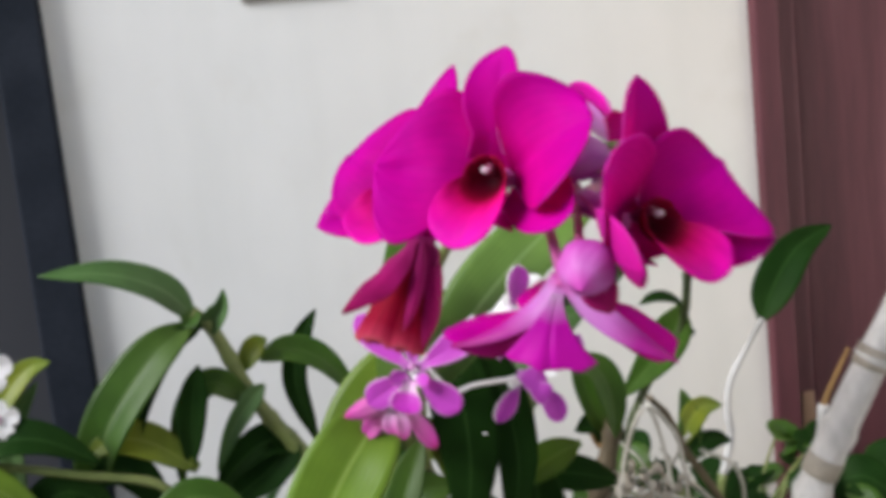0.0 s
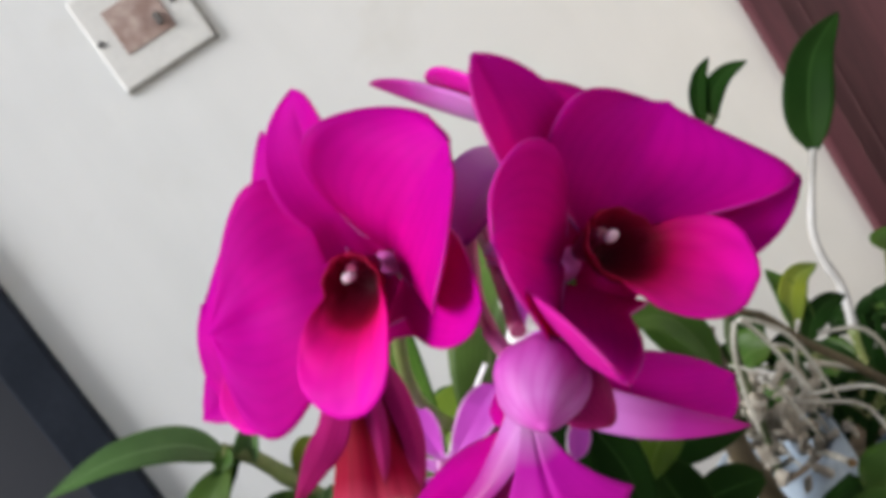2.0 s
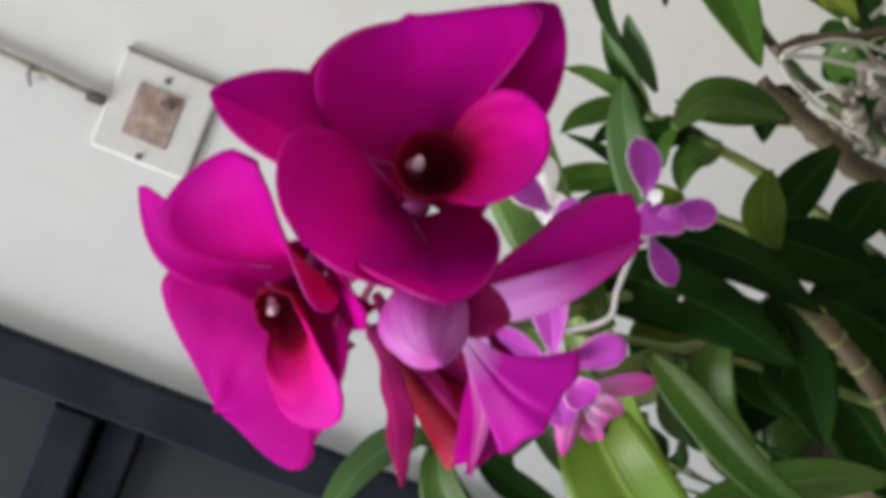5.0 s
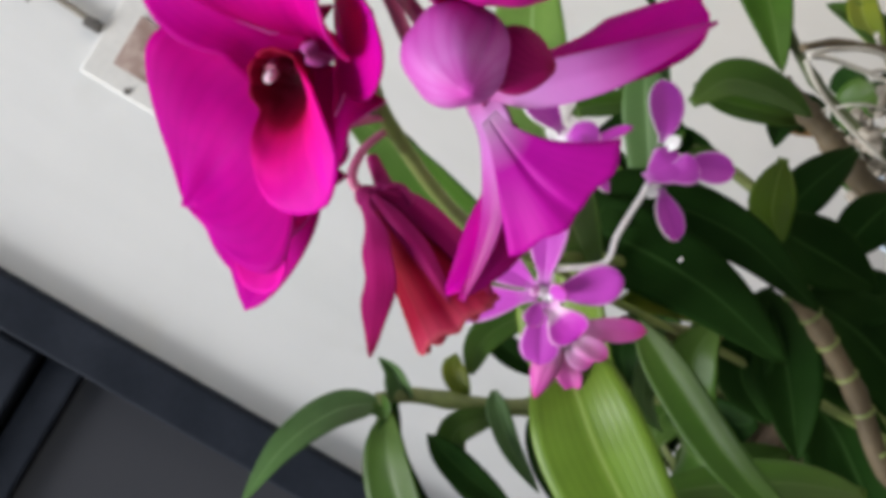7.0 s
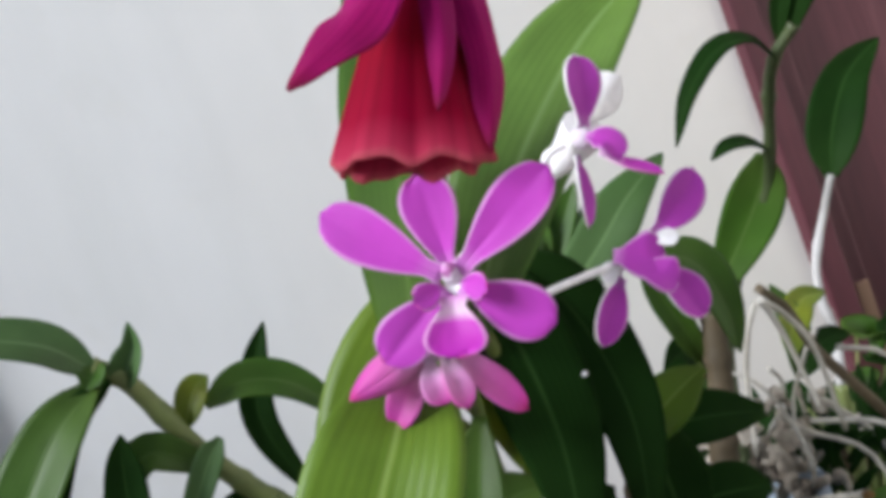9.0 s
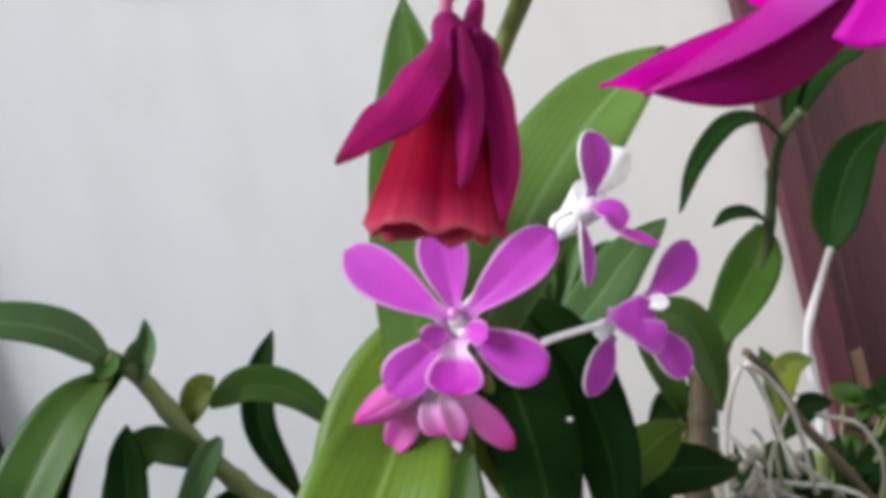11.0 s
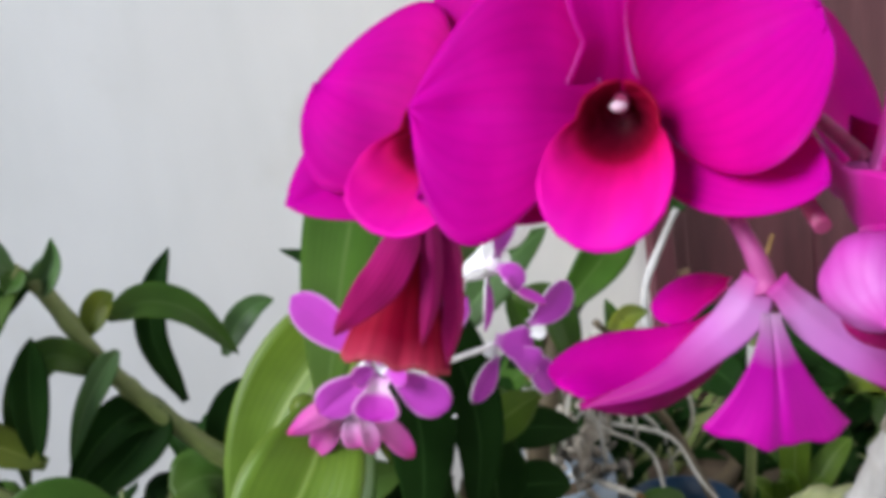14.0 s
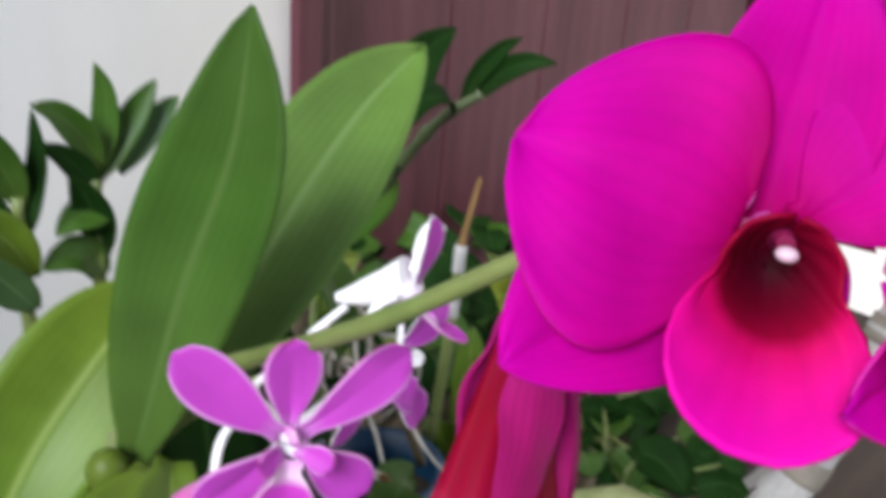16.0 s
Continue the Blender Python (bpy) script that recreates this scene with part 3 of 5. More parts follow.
bell = part("flower", tube(bmesh.new(), [(0.0271, -0.6716, 1.2175), bell_top, (0.0268, -0.6695, 1.2235), (0.0266, -0.666, 1.228)], 0.0021, 0.0012, 14, 12), MAGENTA_OUT, orchid, "magenta flower that faces down, pale pink outside")


def flared(u, v):
    """The lip: a fan with a waved lower edge and hollow sides."""
    q = 2 * v - 1
    w = 0.0014 + 0.0094 * u ** 1.55
    c = Vector((0.0238, -0.6762, 1.2168)).lerp(Vector((0.018, -0.6839, 1.2034)), u)
    side, out = Vector((0.95, -0.23, -0.2)).normalized(), Vector((-0.5, -0.82, 0.1)).normalized()
    fall = 0.0026 * (1 - q * q) * u + 0.0006 * math.cos(8 * q + 0.6) * u ** 4 - 0.0008 * math.exp(-(q / 0.14) ** 2) * u ** 5
    return c + side * (w * q) + out * (0.0022 * math.sin(math.pi * u) - 0.003 * q * q * u - 0.0007 * math.exp(-(q / 0.1) ** 2) + 0.0004 * math.sin(6 * q + 3 * u) * u * u) - Vector((0, 0, fall))


part("lip", sheet(flared, 22, 24, 0.0005), (LOBE, LOBE), bell, "broad flared magenta lobe with a pale base")
def bell_petal(pts, hw, face, mats, **kw):
    pale = mats[0] is PINK_BACK
    part("sepal" if pale else "petal", blade(pts, hw, face, fold=-0.25, thick=0.0005, nv=14, **kw), mats, bell, "pale shiny pink outside" if pale else "")


# undersides and the lower band get the crimson with shade painted in
bell_petal([(0.0235, -0.6645, 1.2128), (0.0168, -0.6588, 1.2088), (0.008, -0.6555, 1.2072), (-0.0008, -0.6568, 1.2064)], 0.0074, (-0.44, -0.3, 0.85), (MAGENTA, CRIMSON_SHADED), wide_at=0.7, blunt=1.35)
bell_petal([(0.0262, -0.6712, 1.2202), (0.0236, -0.6702, 1.2155), (0.0188, -0.6688, 1.2116), (0.0105, -0.6672, 1.2075), (-0.0002, -0.6622, 1.2044)], 0.0034, (-0.35, -0.65, 0.62), (PINK_BACK, CRIMSON_SHADED), wide_at=0.28, foot=0.75)
bell_petal([(0.0245, -0.6672, 1.2135), (0.0188, -0.6655, 1.2065), (0.0095, -0.6648, 1.2038), (-0.0002, -0.6622, 1.2052)], 0.0036, (-0.3, -0.85, -0.25), (CRIMSON_SHADED, CRIMSON_SHADED), wide_at=0.5, foot=0.6)
bell_petal([(0.0285, -0.669, 1.2178), (0.0365, -0.6705, 1.2125), (0.045, -0.673, 1.2068), (0.0545, -0.672, 1.2002)], 0.0106, (0.52, -0.45, 0.73), (MAGENTA, CRIMSON_SHADED), wide_at=0.68, blunt=1.35)
bell_petal([(0.0275, -0.6732, 1.2198), (0.0306, -0.6768, 1.2142), (0.036, -0.6808, 1.2084), (0.0417, -0.6842, 1.2038), (0.0484, -0.6864, 1.1992)], 0.0032, (-0.2, -0.8, 0.5), (PINK_BACK, CRIMSON_SHADED), wide_at=0.36, foot=0.7)
bell_petal([(0.0256, -0.6647, 1.218), (0.0234, -0.6574, 1.215), (0.0203, -0.6509, 1.212)], 0.0046, (-0.2, -0.6, 0.75), (MAGENTA, MAGENTA_OUT), wide_at=0.6, blunt=1.5)
part("pedicel", tube(bmesh.new(), [(0.0267, -0.667, 1.2272), (0.0293, -0.6557, 1.2315), (0.0352, -0.6468, 1.239), (0.0398, -0.6412, 1.246)], 0.0013, 0.0011, 16), PEDICEL, orchid)


def pod(at, axis, length, radius, seed):
    """A closed bud of folded petals: a pointed oval with lengthwise seams."""
    m = facing(at, axis, (0.2, 0.1, 1.0))
    def f(u, v):
        ph = 2 * math.pi * v
        r = radius * math.sin(math.pi * min(0.04 + 0.96 * u, 1.0) ** 0.85) ** 0.8
        r *= 1 - 0.07 * abs(math.sin(2.5 * ph + seed + 1.2 * u)) ** 3
        return m @ Vector((r * math.cos(ph), r * math.sin(ph), length * (u - 0.5)))
    return sheet(f, 20, 40, 0.0003, lambda u, v: (3 * v + 0.12 * math.sin(5 * u), u))


part("bud", pod((0.0256, -0.6942, 1.225), (-0.466, -0.803, -0.372), 0.0142, 0.0065, 0.4), (BUD, BUD), orchid, "round pale pink striped bud")
# added dark pod in place of the shaded underside of a sepal tip
part("bud", pod((0.03, -0.69, 1.2185), (0.2, -0.6, -0.75), 0.0105, 0.0042, 1.1), (WILTED, WILTED), orchid, "dark crimson fold beside the bud, standing for a sepal's shaded underside")
part("bud", pod((0.036, -0.67, 1.236), (0.3, -0.75, -0.35), 0.012, 0.0032, 2.0), (PINK_BACK, PINK_BACK), orchid, "small pale lilac bud")

# wilted flower: the inner petals hang as a pleated skirt, two outer ones lie folded over it
wilt = part("flower", ball(pose(0.0045, -0.59, 1.2225), 0.003, 0.003, 0.004, 12, 8), WILTED, orchid, "wilted drooping crimson flower, folded shut")
wilt_top, wilt_end = Vector((0.0058, -0.5895, 1.2235)), Vector((-0.0085, -0.597, 1.1935))
wm = facing(wilt_top, wilt_end - wilt_top, (0.9, -0.3, 0.1))


def skirt(u, v):
    """Inner petals grown together: narrow above, pleated and ragged at the hem."""
    ph = 2 * math.pi * v
    fold = 1 + (0.05 + 0.05 * u) * math.cos(3 * ph + 0.9 * u) + 0.05 * u * math.cos(7 * ph + 1.3) + 0.03 * u * math.cos(12 * ph)
    r = (0.0022 + 0.0082 * u ** 0.95) * fold
    hem = 0.0026 * noise.noise((2.2 * math.cos(ph), 2.2 * math.sin(ph), 4.0)) + 0.0007 * math.sin(7 * ph)
    return wm @ Vector((0.5 * r * math.cos(ph), 1.0 * r * math.sin(ph), 0.0355 * u + hem * u * u))


part("inner_petal", sheet(skirt, 26, 60, 0.0004, lambda u, v: (4 * v, u)), (WILTED_RED, WILTED_RED), wilt, "inner petals turned brick red")


def wilted_petal(pts, hw, face, fold, seed, wide_at=0.62):
    part("petal", blade(pts, hw, face, fold=fold, wide_at=wide_at, blunt=1.05, wave=0.12, seed=seed, nu=26, nv=14, thick=0.0004, foot=0.4), (WILTED, WILTED), wilt)


wilted_petal([(0.0042, -0.5925, 1.2245), (-0.003, -0.5985, 1.2178), (-0.0108, -0.604, 1.2125), (-0.0225, -0.6098, 1.2068)], 0.0045, (-0.55, -0.8, 0.25), -0.3, 0.7, 0.55)
wilted_petal([(0.0075, -0.592, 1.2235), (0.0085, -0.5955, 1.2145), (0.0062, -0.6, 1.2025), (0.0008, -0.6035, 1.1905)], 0.003, (0.25, -0.95, 0.1), -0.5, 2.1, 0.55)
wilted_petal([(0.0055, -0.5945, 1.223), (0.003, -0.5995, 1.215), (-0.0005, -0.6035, 1.206), (-0.005, -0.6065, 1.198)], 0.0022, (-0.15, -0.95, 0.2), -0.6, 3.3, 0.45)
wilted_petal([(0.0075, -0.587, 1.2235), (0.0055, -0.5865, 1.214), (0.0, -0.588, 1.204), (-0.006, -0.59, 1.193)], 0.0075, (0.3, 0.9, -0.1), -0.4, 5.0)
part("spur", tube(bmesh.new(), [(0.0068, -0.59, 1.2195), (0.0098, -0.587, 1.2235), (0.0125, -0.5845, 1.2272)], 0.0024, 0.0014, 10), WILTED, wilt)
part("shrivelled_edge", tube(bmesh.new(), [(0.0082, -0.5925, 1.222), (0.0101, -0.5935, 1.2182), (0.0082, -0.5955, 1.2145)], 0.0009, 0.0011, 8), WILTED, wilt)

# flower spike and flower stalks
part("flower_stem", tube(bmesh.new(), [(0.035, -0.425, 1.08), (0.03, -0.45, 1.13), (0.0145, -0.505, 1.168), (0.0115, -0.55, 1.198), (0.0203, -0.5877, 1.2268), (0.0285, -0.615, 1.239), (0.039, -0.64, 1.2475), (0.05, -0.652, 1.2485)], 0.0023, 0.0013, 48, rings=7, swell=0.12), CANE, orchid)
for pts in (((0.0203, -0.5877, 1.2271), (0.013, -0.589, 1.2296), (0.0062, -0.59, 1.2285), (0.0045, -0.59, 1.2235)), ((0.0275, -0.615, 1.239), (0.0225, -0.632, 1.2435), (0.0185, -0.649, 1.2455)), ((0.0218, -0.592, 1.229), (0.012, -0.607, 1.238), (0.003, -0.6195, 1.2435)), ((0.039, -0.64, 1.2475), (0.0435, -0.655, 1.244), (0.0425, -0.676, 1.2345)), ((0.038, -0.639, 1.247), (0.0345, -0.662, 1.239), (0.0285, -0.682, 1.2295)), ((0.038, -0.642, 1.246), (0.037, -0.656, 1.2405), (0.034, -0.665, 1.236))):
    part("pedicel", tube(bmesh.new(), list(pts), 0.0009, 0.0012, 14), PEDICEL, orchid)

# flower behind, at the end of the spike, that looks away to the door
away = part("flower", ball(pose(0.0525, -0.6465, 1.2475), 0.003, 0.003, 0.003, 12, 8), COLUMN, orchid, "magenta flower that looks away, lilac behind")
def away_petal(pts, hw, face, mats):
    part("petal", blade(pts, hw, face, fold=0.2, thick=0.0005, blunt=1.15), mats, away)


away_petal([(0.053, -0.647, 1.248), (0.05, -0.633, 1.255), (0.0455, -0.617, 1.263), (0.041, -0.604, 1.2704)], 0.0055, (0.8, 0.3, 0.45), (MAGENTA, PINK_BACK))
away_petal([(0.054, -0.647, 1.249), (0.0535, -0.635, 1.255), (0.051, -0.626, 1.26), (0.049, -0.618, 1.2645)], 0.008, (0.8, 0.2, 0.5), (MAGENTA, MAGENTA_OUT))
away_petal([(0.05, -0.647, 1.2565), (0.0575, -0.647, 1.2455), (0.065, -0.648, 1.232), (0.07, -0.649, 1.219)], 0.0095, (0.15, -0.9, 0.35), (MAGENTA, MAGENTA_OUT))
away_petal([(0.052, -0.647, 1.2465), (0.049, -0.642, 1.237), (0.05, -0.639, 1.228), (0.053, -0.637, 1.22)], 0.0065, (0.85, 0.3, 0.1), (MAGENTA, VIOLET_BACK))
away_petal([(0.0515, -0.647, 1.247), (0.045, -0.645, 1.2445), (0.0405, -0.645, 1.2405)], 0.0045, (0.3, 0.8, 0.3), (VIOLET_BACK, VIOLET_BACK))

# broad leaves of the orchid
part("petal", blade([(0.048, -0.652, 1.2475), (0.042, -0.658, 1.2475), (0.036, -0.663, 1.2455), (0.031, -0.667, 1.2415)], 0.006, (-0.4, -0.8, 0.3), fold=0.25, thick=0.0005, blunt=1.2), (VIOLET_BACK, VIOLET_BACK), away, "striped violet outer side of a petal")
part("pedicel", tube(bmesh.new(), [(0.0325, -0.668, 1.2365), (0.036, -0.666, 1.239), (0.041, -0.662, 1.2398), (0.046, -0.656, 1.2415)], 0.0011, 0.0014, 14), PALE_STALK, away, "pale pink curved flower stalk")


def orchid_leaf(pts, hw, face, mat, fold=0.3, **kw):
    part("leaf", blade(pts, hw, face, fold=fold, seed=hw * 3000 + pts[0][0] * 90, **kw), (mat, mat), orchid)


orchid_leaf([(-0.001, -0.483, 1.135), (0.012, -0.488, 1.18), (0.02, -0.497, 1.215), (0.023, -0.5, 1.244)], 0.0155, (-0.8, -0.5, 0.2), LEAF, fold=0.3)
orchid_leaf([(0.024, -0.492, 1.215), (0.025, -0.494, 1.226), (0.026, -0.496, 1.238)], 0.004, (-0.8, -0.5, 0.2), LEAF, fold=0.3)
orchid_leaf([(0.018, -0.478, 1.14), (0.045, -0.475, 1.175), (0.08, -0.468, 1.203), (0.11, -0.4625, 1.217)], 0.0172, (-0.5, -0.72, 0.45), LEAF_FRESH, fold=0.3)
orchid_leaf([(0.034, -0.44, 1.156), (0.01, -0.445, 1.141), (-0.014, -0.448, 1.117), (-0.036, -0.452, 1.078)], 0.0185, (-0.55, -0.75, 0.35), LEAF_LIGHT, fold=0.3)
orchid_leaf([(0.0, -0.49, 1.138), (-0.02, -0.5, 1.125), (-0.035, -0.51, 1.1), (-0.05, -0.52, 1.06)], 0.014, (-0.4, -0.75, 0.45), LEAF_LIGHT, fold=0.3)
orchid_leaf([(-0.003, -0.505, 1.15), (-0.014, -0.52, 1.139), (-0.0275, -0.525, 1.122), (-0.046, -0.53, 1.09), (-0.06, -0.535, 1.05)], 0.0172, (0.0, -0.8, 0.5), LEAF_BRIGHT, fold=0.25)
orchid_leaf([(0.03, -0.45, 1.15), (0.052, -0.455, 1.14), (0.06, -0.458, 1.1), (0.052, -0.46, 1.06)], 0.0115, (-0.35, -0.8, 0.2), LEAF_DARK_SHADED, fold=0.25)
orchid_leaf([(0.028, -0.445, 1.155), (0.036, -0.45, 1.14), (0.038, -0.455, 1.1), (0.03, -0.46, 1.06)], 0.015, (-0.2, -0.9, 0.2), LEAF_DARK_SHADED, fold=0.25)
orchid_leaf([(0.04, -0.44, 1.12), (0.075, -0.44, 1.143), (0.09, -0.44, 1.154), (0.107, -0.44, 1.163)], 0.009, (-0.3, -0.8, 0.5), LEAF_GREY, fold=0.25)
orchid_leaf([(0.015, -0.47, 1.12), (0.005, -0.475, 1.1), (-0.01, -0.49, 1.07), (-0.02, -0.5, 1.03)], 0.008, (-0.3, -0.8, 0.3), LEAF, fold=0.4)
orchid_leaf([(0.027, -0.45, 1.092), (0.0271, -0.447, 1.105), (0.0225, -0.444, 1.1147), (0.0164, -0.441, 1.1206)], 0.0055, (-0.3, -0.8, 0.5), LEAF_YELLOW, fold=0.3)
orchid_leaf([(0.0297, -0.452, 1.088), (0.0139, -0.449, 1.0869), (0.0004, -0.446, 1.0766), (-0.0061, -0.443, 1.0557)], 0.0098, (-0.2, -0.9, 0.35), LEAF, fold=0.3)
orchid_leaf([(0.0203, -0.45, 1.1045), (0.0039, -0.447, 1.0993), (-0.0098, -0.444, 1.0922), (-0.016, -0.441, 1.0789)], 0.0045, (-0.2, -0.9, 0.35), LEAF_GREY, fold=0.4)
# low leaves mostly in the darkened green that carries the undergrowth's shade
orchid_leaf([(0.0503, -0.44, 1.075), (0.0382, -0.437, 1.0569), (0.0219, -0.434, 1.04), (0.0019, -0.431, 1.0215)], 0.0135, (0.0, -0.95, 0.2), LEAF_DARK_SHADED, fold=0.3)
orchid_leaf([(0.0478, -0.438, 1.0702), (0.0305, -0.435, 1.0653), (0.0175, -0.432, 1.0594), (0.0075, -0.429, 1.0383)], 0.011, (-0.2, -0.9, 0.2), LEAF_DARK_SHADED, fold=0.3)
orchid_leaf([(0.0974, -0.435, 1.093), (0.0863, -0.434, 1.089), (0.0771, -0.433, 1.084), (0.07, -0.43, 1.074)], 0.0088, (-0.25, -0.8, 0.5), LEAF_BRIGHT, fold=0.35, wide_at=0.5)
orchid_leaf([(0.0741, -0.43, 1.0861), (0.0753, -0.427, 1.0662), (0.0764, -0.424, 1.0479), (0.0771, -0.421, 1.0266)], 0.0135, (-0.1, -0.9, 0.3), LEAF_DARK_SHADED, fold=0.3)
orchid_leaf([(0.118, -0.425, 1.066), (0.1001, -0.422, 1.0718), (0.0864, -0.419, 1.0738), (0.071, -0.416, 1.0749)], 0.0095, (0.0, -0.85, 0.45), LEAF_DARK_SHADED, fold=0.3)
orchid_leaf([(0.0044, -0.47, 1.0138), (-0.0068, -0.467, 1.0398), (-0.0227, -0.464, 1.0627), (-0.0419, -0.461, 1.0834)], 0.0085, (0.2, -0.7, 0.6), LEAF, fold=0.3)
orchid_leaf([(0.1131, -0.42, 1.0388), (0.1023, -0.417, 1.0412), (0.0907, -0.414, 1.0426), (0.0789, -0.411, 1.042)], 0.0105, (0.0, -0.85, 0.45), LEAF_DARK_SHADED, fold=0.3)
orchid_leaf([(0.0797, -0.42, 1.0157), (0.075, -0.417, 1.0226), (0.0661, -0.414, 1.0279), (0.0536, -0.411, 1.0286)], 0.012, (0.0, -0.9, 0.4), LEAF_DARK_SHADED, fold=0.3)
orchid_leaf([(0.06, -0.42, 1.05), (0.058, -0.418, 1.02), (0.05, -0.416, 0.99), (0.035, -0.414, 0.96)], 0.018, (0.0, -0.95, 0.2), LEAF_DARK_SHADED, fold=0.3)
orchid_leaf([(0.03, -0.425, 1.04), (0.02, -0.42, 1.01), (0.005, -0.42, 0.985), (-0.01, -0.42, 0.96)], 0.018, (0.0, -0.95, 0.2), LEAF_DARK_SHADED, fold=0.3)
orchid_leaf([(0.1, -0.41, 1.03), (0.1, -0.408, 1.0), (0.095, -0.406, 0.97), (0.085, -0.404, 0.95)], 0.018, (0.0, -0.95, 0.2), LEAF_DARK_SHADED, fold=0.3)
orchid_leaf([(0.1, -0.415, 1.13), (0.116, -0.415, 1.122), (0.122, -0.415, 1.104), (0.122, -0.415, 1.085)], 0.0085, (0.1, -0.9, 0.3), LEAF, fold=0.3)
part("cane", tube(bmesh.new(), [(0.005, -0.437, 0.94), (0.0164, -0.441, 0.9932), (0.035, -0.444, 1.0229), (0.048, -0.447, 1.0503), (0.0565, -0.449, 1.072), (0.064, -0.44, 1.085)], 0.0044, 0.0034, 30, rings=5, swell=0.18), CANE_BROWN, orchid, "brown ringed old cane")
part("cane", tube(bmesh.new(), [(0.03, -0.41, 0.94), (0.038, -0.41, 1.02), (0.02, -0.435, 1.09), (-0.001, -0.48, 1.14)], 0.0042, 0.0036, 30, rings=5, swell=0.2), CANE, orchid)
for a, b in zip(curve_at([(0.0164, -0.441, 0.9932), (0.035, -0.444, 1.0229), (0.048, -0.447, 1.0503), (0.0565, -0.449, 1.072)], 12)[1::2], curve_at([(0.0164, -0.441, 0.9932), (0.035, -0.444, 1.0229), (0.048, -0.447, 1.0503), (0.0565, -0.449, 1.072)], 60)[6::10]):
    part("joint", tube(bmesh.new(), [a, a.lerp(b, 0.9) if (b - a).length > 0.0005 else a + Vector((0.0012, 0, 0.0024))], 0.0046, 0.0045, 3), CANE, orchid, "dull pale ring on the old cane")
part("leaf_joint", ball(pose(-0.008, -0.485, 1.138), 0.005, 0.005, 0.006, 12, 8), LEAF_YELLOW, orchid)


# ---- orchid with small lilac flowers ----
def small_flower(parent, at, front, top, scale=1.0, seed=0.0, label="", fold=0.0, angles=(0, 57, -47, 130, -124), lengths=(0.0195, 0.0265, 0.027, 0.0195, 0.019), spread=1.0, mats=None):
    m = facing(at, front, top, scale)
    mats = mats or (LILAC, LILAC_PALE)
    fl = part("flower", ball(m @ pose(0, 0.001, -0.002), 0.0022, 0.0022, 0.003, 12, 8), LILAC_PALE, parent, label)
    for k, (a, ln) in enumerate(zip(angles, lengths)):
        part("petal" if k in (1, 2) else "sepal", petal(m @ pose(0, 0, -0.001 + 0.0003 * k), a, ln * spread, 0.0056, 0.1 + fold, -0.08 + (0.1 if k < 1 else -0.05), 0.15, 0.68, 1.25, 0.06, seed + k, foot=0.4, groove=0.06, twist=8 * math.sin(seed + 2 * k)), mats, fl)
    part("lip", petal(m @ pose(0, -0.001, 0.0015), 192, 0.0115, 0.0062, 0.35, -0.2, 0.25, 0.7, 1.4, 0.05, seed, foot=0.5), (LILAC_LIP, LILAC_PALE), fl, "lilac lip with a white centre")
    for a in (115, -105):
        part("lip_lobe", petal(m @ pose(0, 0, 0.001), a, 0.0055, 0.0028, 0.9, 0.0, 0.3, 0.6, 1.2, 0.0, seed, nu=8, nv=6), (LILAC, LILAC_PALE), fl)
    part("column", tube(bmesh.new(), [m @ Vector(p) for p in ((0, 0.002, -0.001), (0, 0.0028, 0.002), (0, 0.0016, 0.0042))], 0.0013, 0.0009, 8), LILAC_THROAT, fl)
    part("spur", tube(bmesh.new(), [m @ Vector(p) for p in ((0, -0.001, -0.001), (0, -0.003, -0.005), (0, -0.001, -0.009))], 0.0022, 0.0009, 8), WHITE_PETAL, fl, "white spur behind the flower")
    return fl


lilac = thing("small_lilac_orchid", (0.03, -0.47, 0.93), "orchid with small lilac white-edged flowers on white stalks", "orchid")
small_flower(lilac, (0.006, -0.534, 1.1665), (-0.38, -0.92, 0.1), (0.06, 0.0, 1.0), 1.05, 0.5, "open lilac flower with white edges")


def side_flower(core, label):
    return part("flower", ball(pose(*core), 0.0026, 0.0026, 0.0026, 12, 8), LILAC_PALE, lilac, label)


def side_petal(fl, name, pts, hw, face, mats):
    part(name, blade(pts, hw, face, fold=0.3, wide_at=0.62, blunt=1.35, thick=0.0005, foot=0.35, nu=16), mats, fl)


nodding = side_flower((-0.002, -0.524, 1.1527), "nodding pink flower, half folded")
side_petal(nodding, "petal", [(0.0025, -0.5255, 1.1527), (0.0065, -0.528, 1.1442), (0.0125, -0.5285, 1.1337)], 0.0036, (0.1, -0.9, 0.3), (LILAC_NOD, LILAC_PALE))
side_petal(nodding, "petal", [(-0.003, -0.526, 1.1522), (-0.004, -0.529, 1.1472), (-0.0035, -0.53, 1.1427)], 0.0035, (-0.1, -0.9, 0.2), (LILAC_PALE, LILAC_PALE))
side_petal(nodding, "petal", [(-0.0005, -0.527, 1.1527), (0.0, -0.53, 1.1462), (0.0, -0.531, 1.1402)], 0.0032, (0.2, -0.9, 0.2), (LILAC_PALE, LILAC_NOD))
side_petal(nodding, "sepal", [(-0.002, -0.524, 1.1517), (-0.008, -0.52, 1.1462), (-0.014, -0.519, 1.1392)], 0.004, (-0.2, -0.8, 0.4), (LILAC_NOD, LILAC_PALE))
part("petal", pod((-0.0118, -0.524, 1.1524), (-1.0, -0.05, -0.2), 0.0195, 0.0042, 0.7), (LILAC_NOD, LILAC_NOD), nodding, "rolled pink petal with a crimson tip")
turned = side_flower((0.0475, -0.524, 1.1825), "lilac flower with a white back, turned aside")
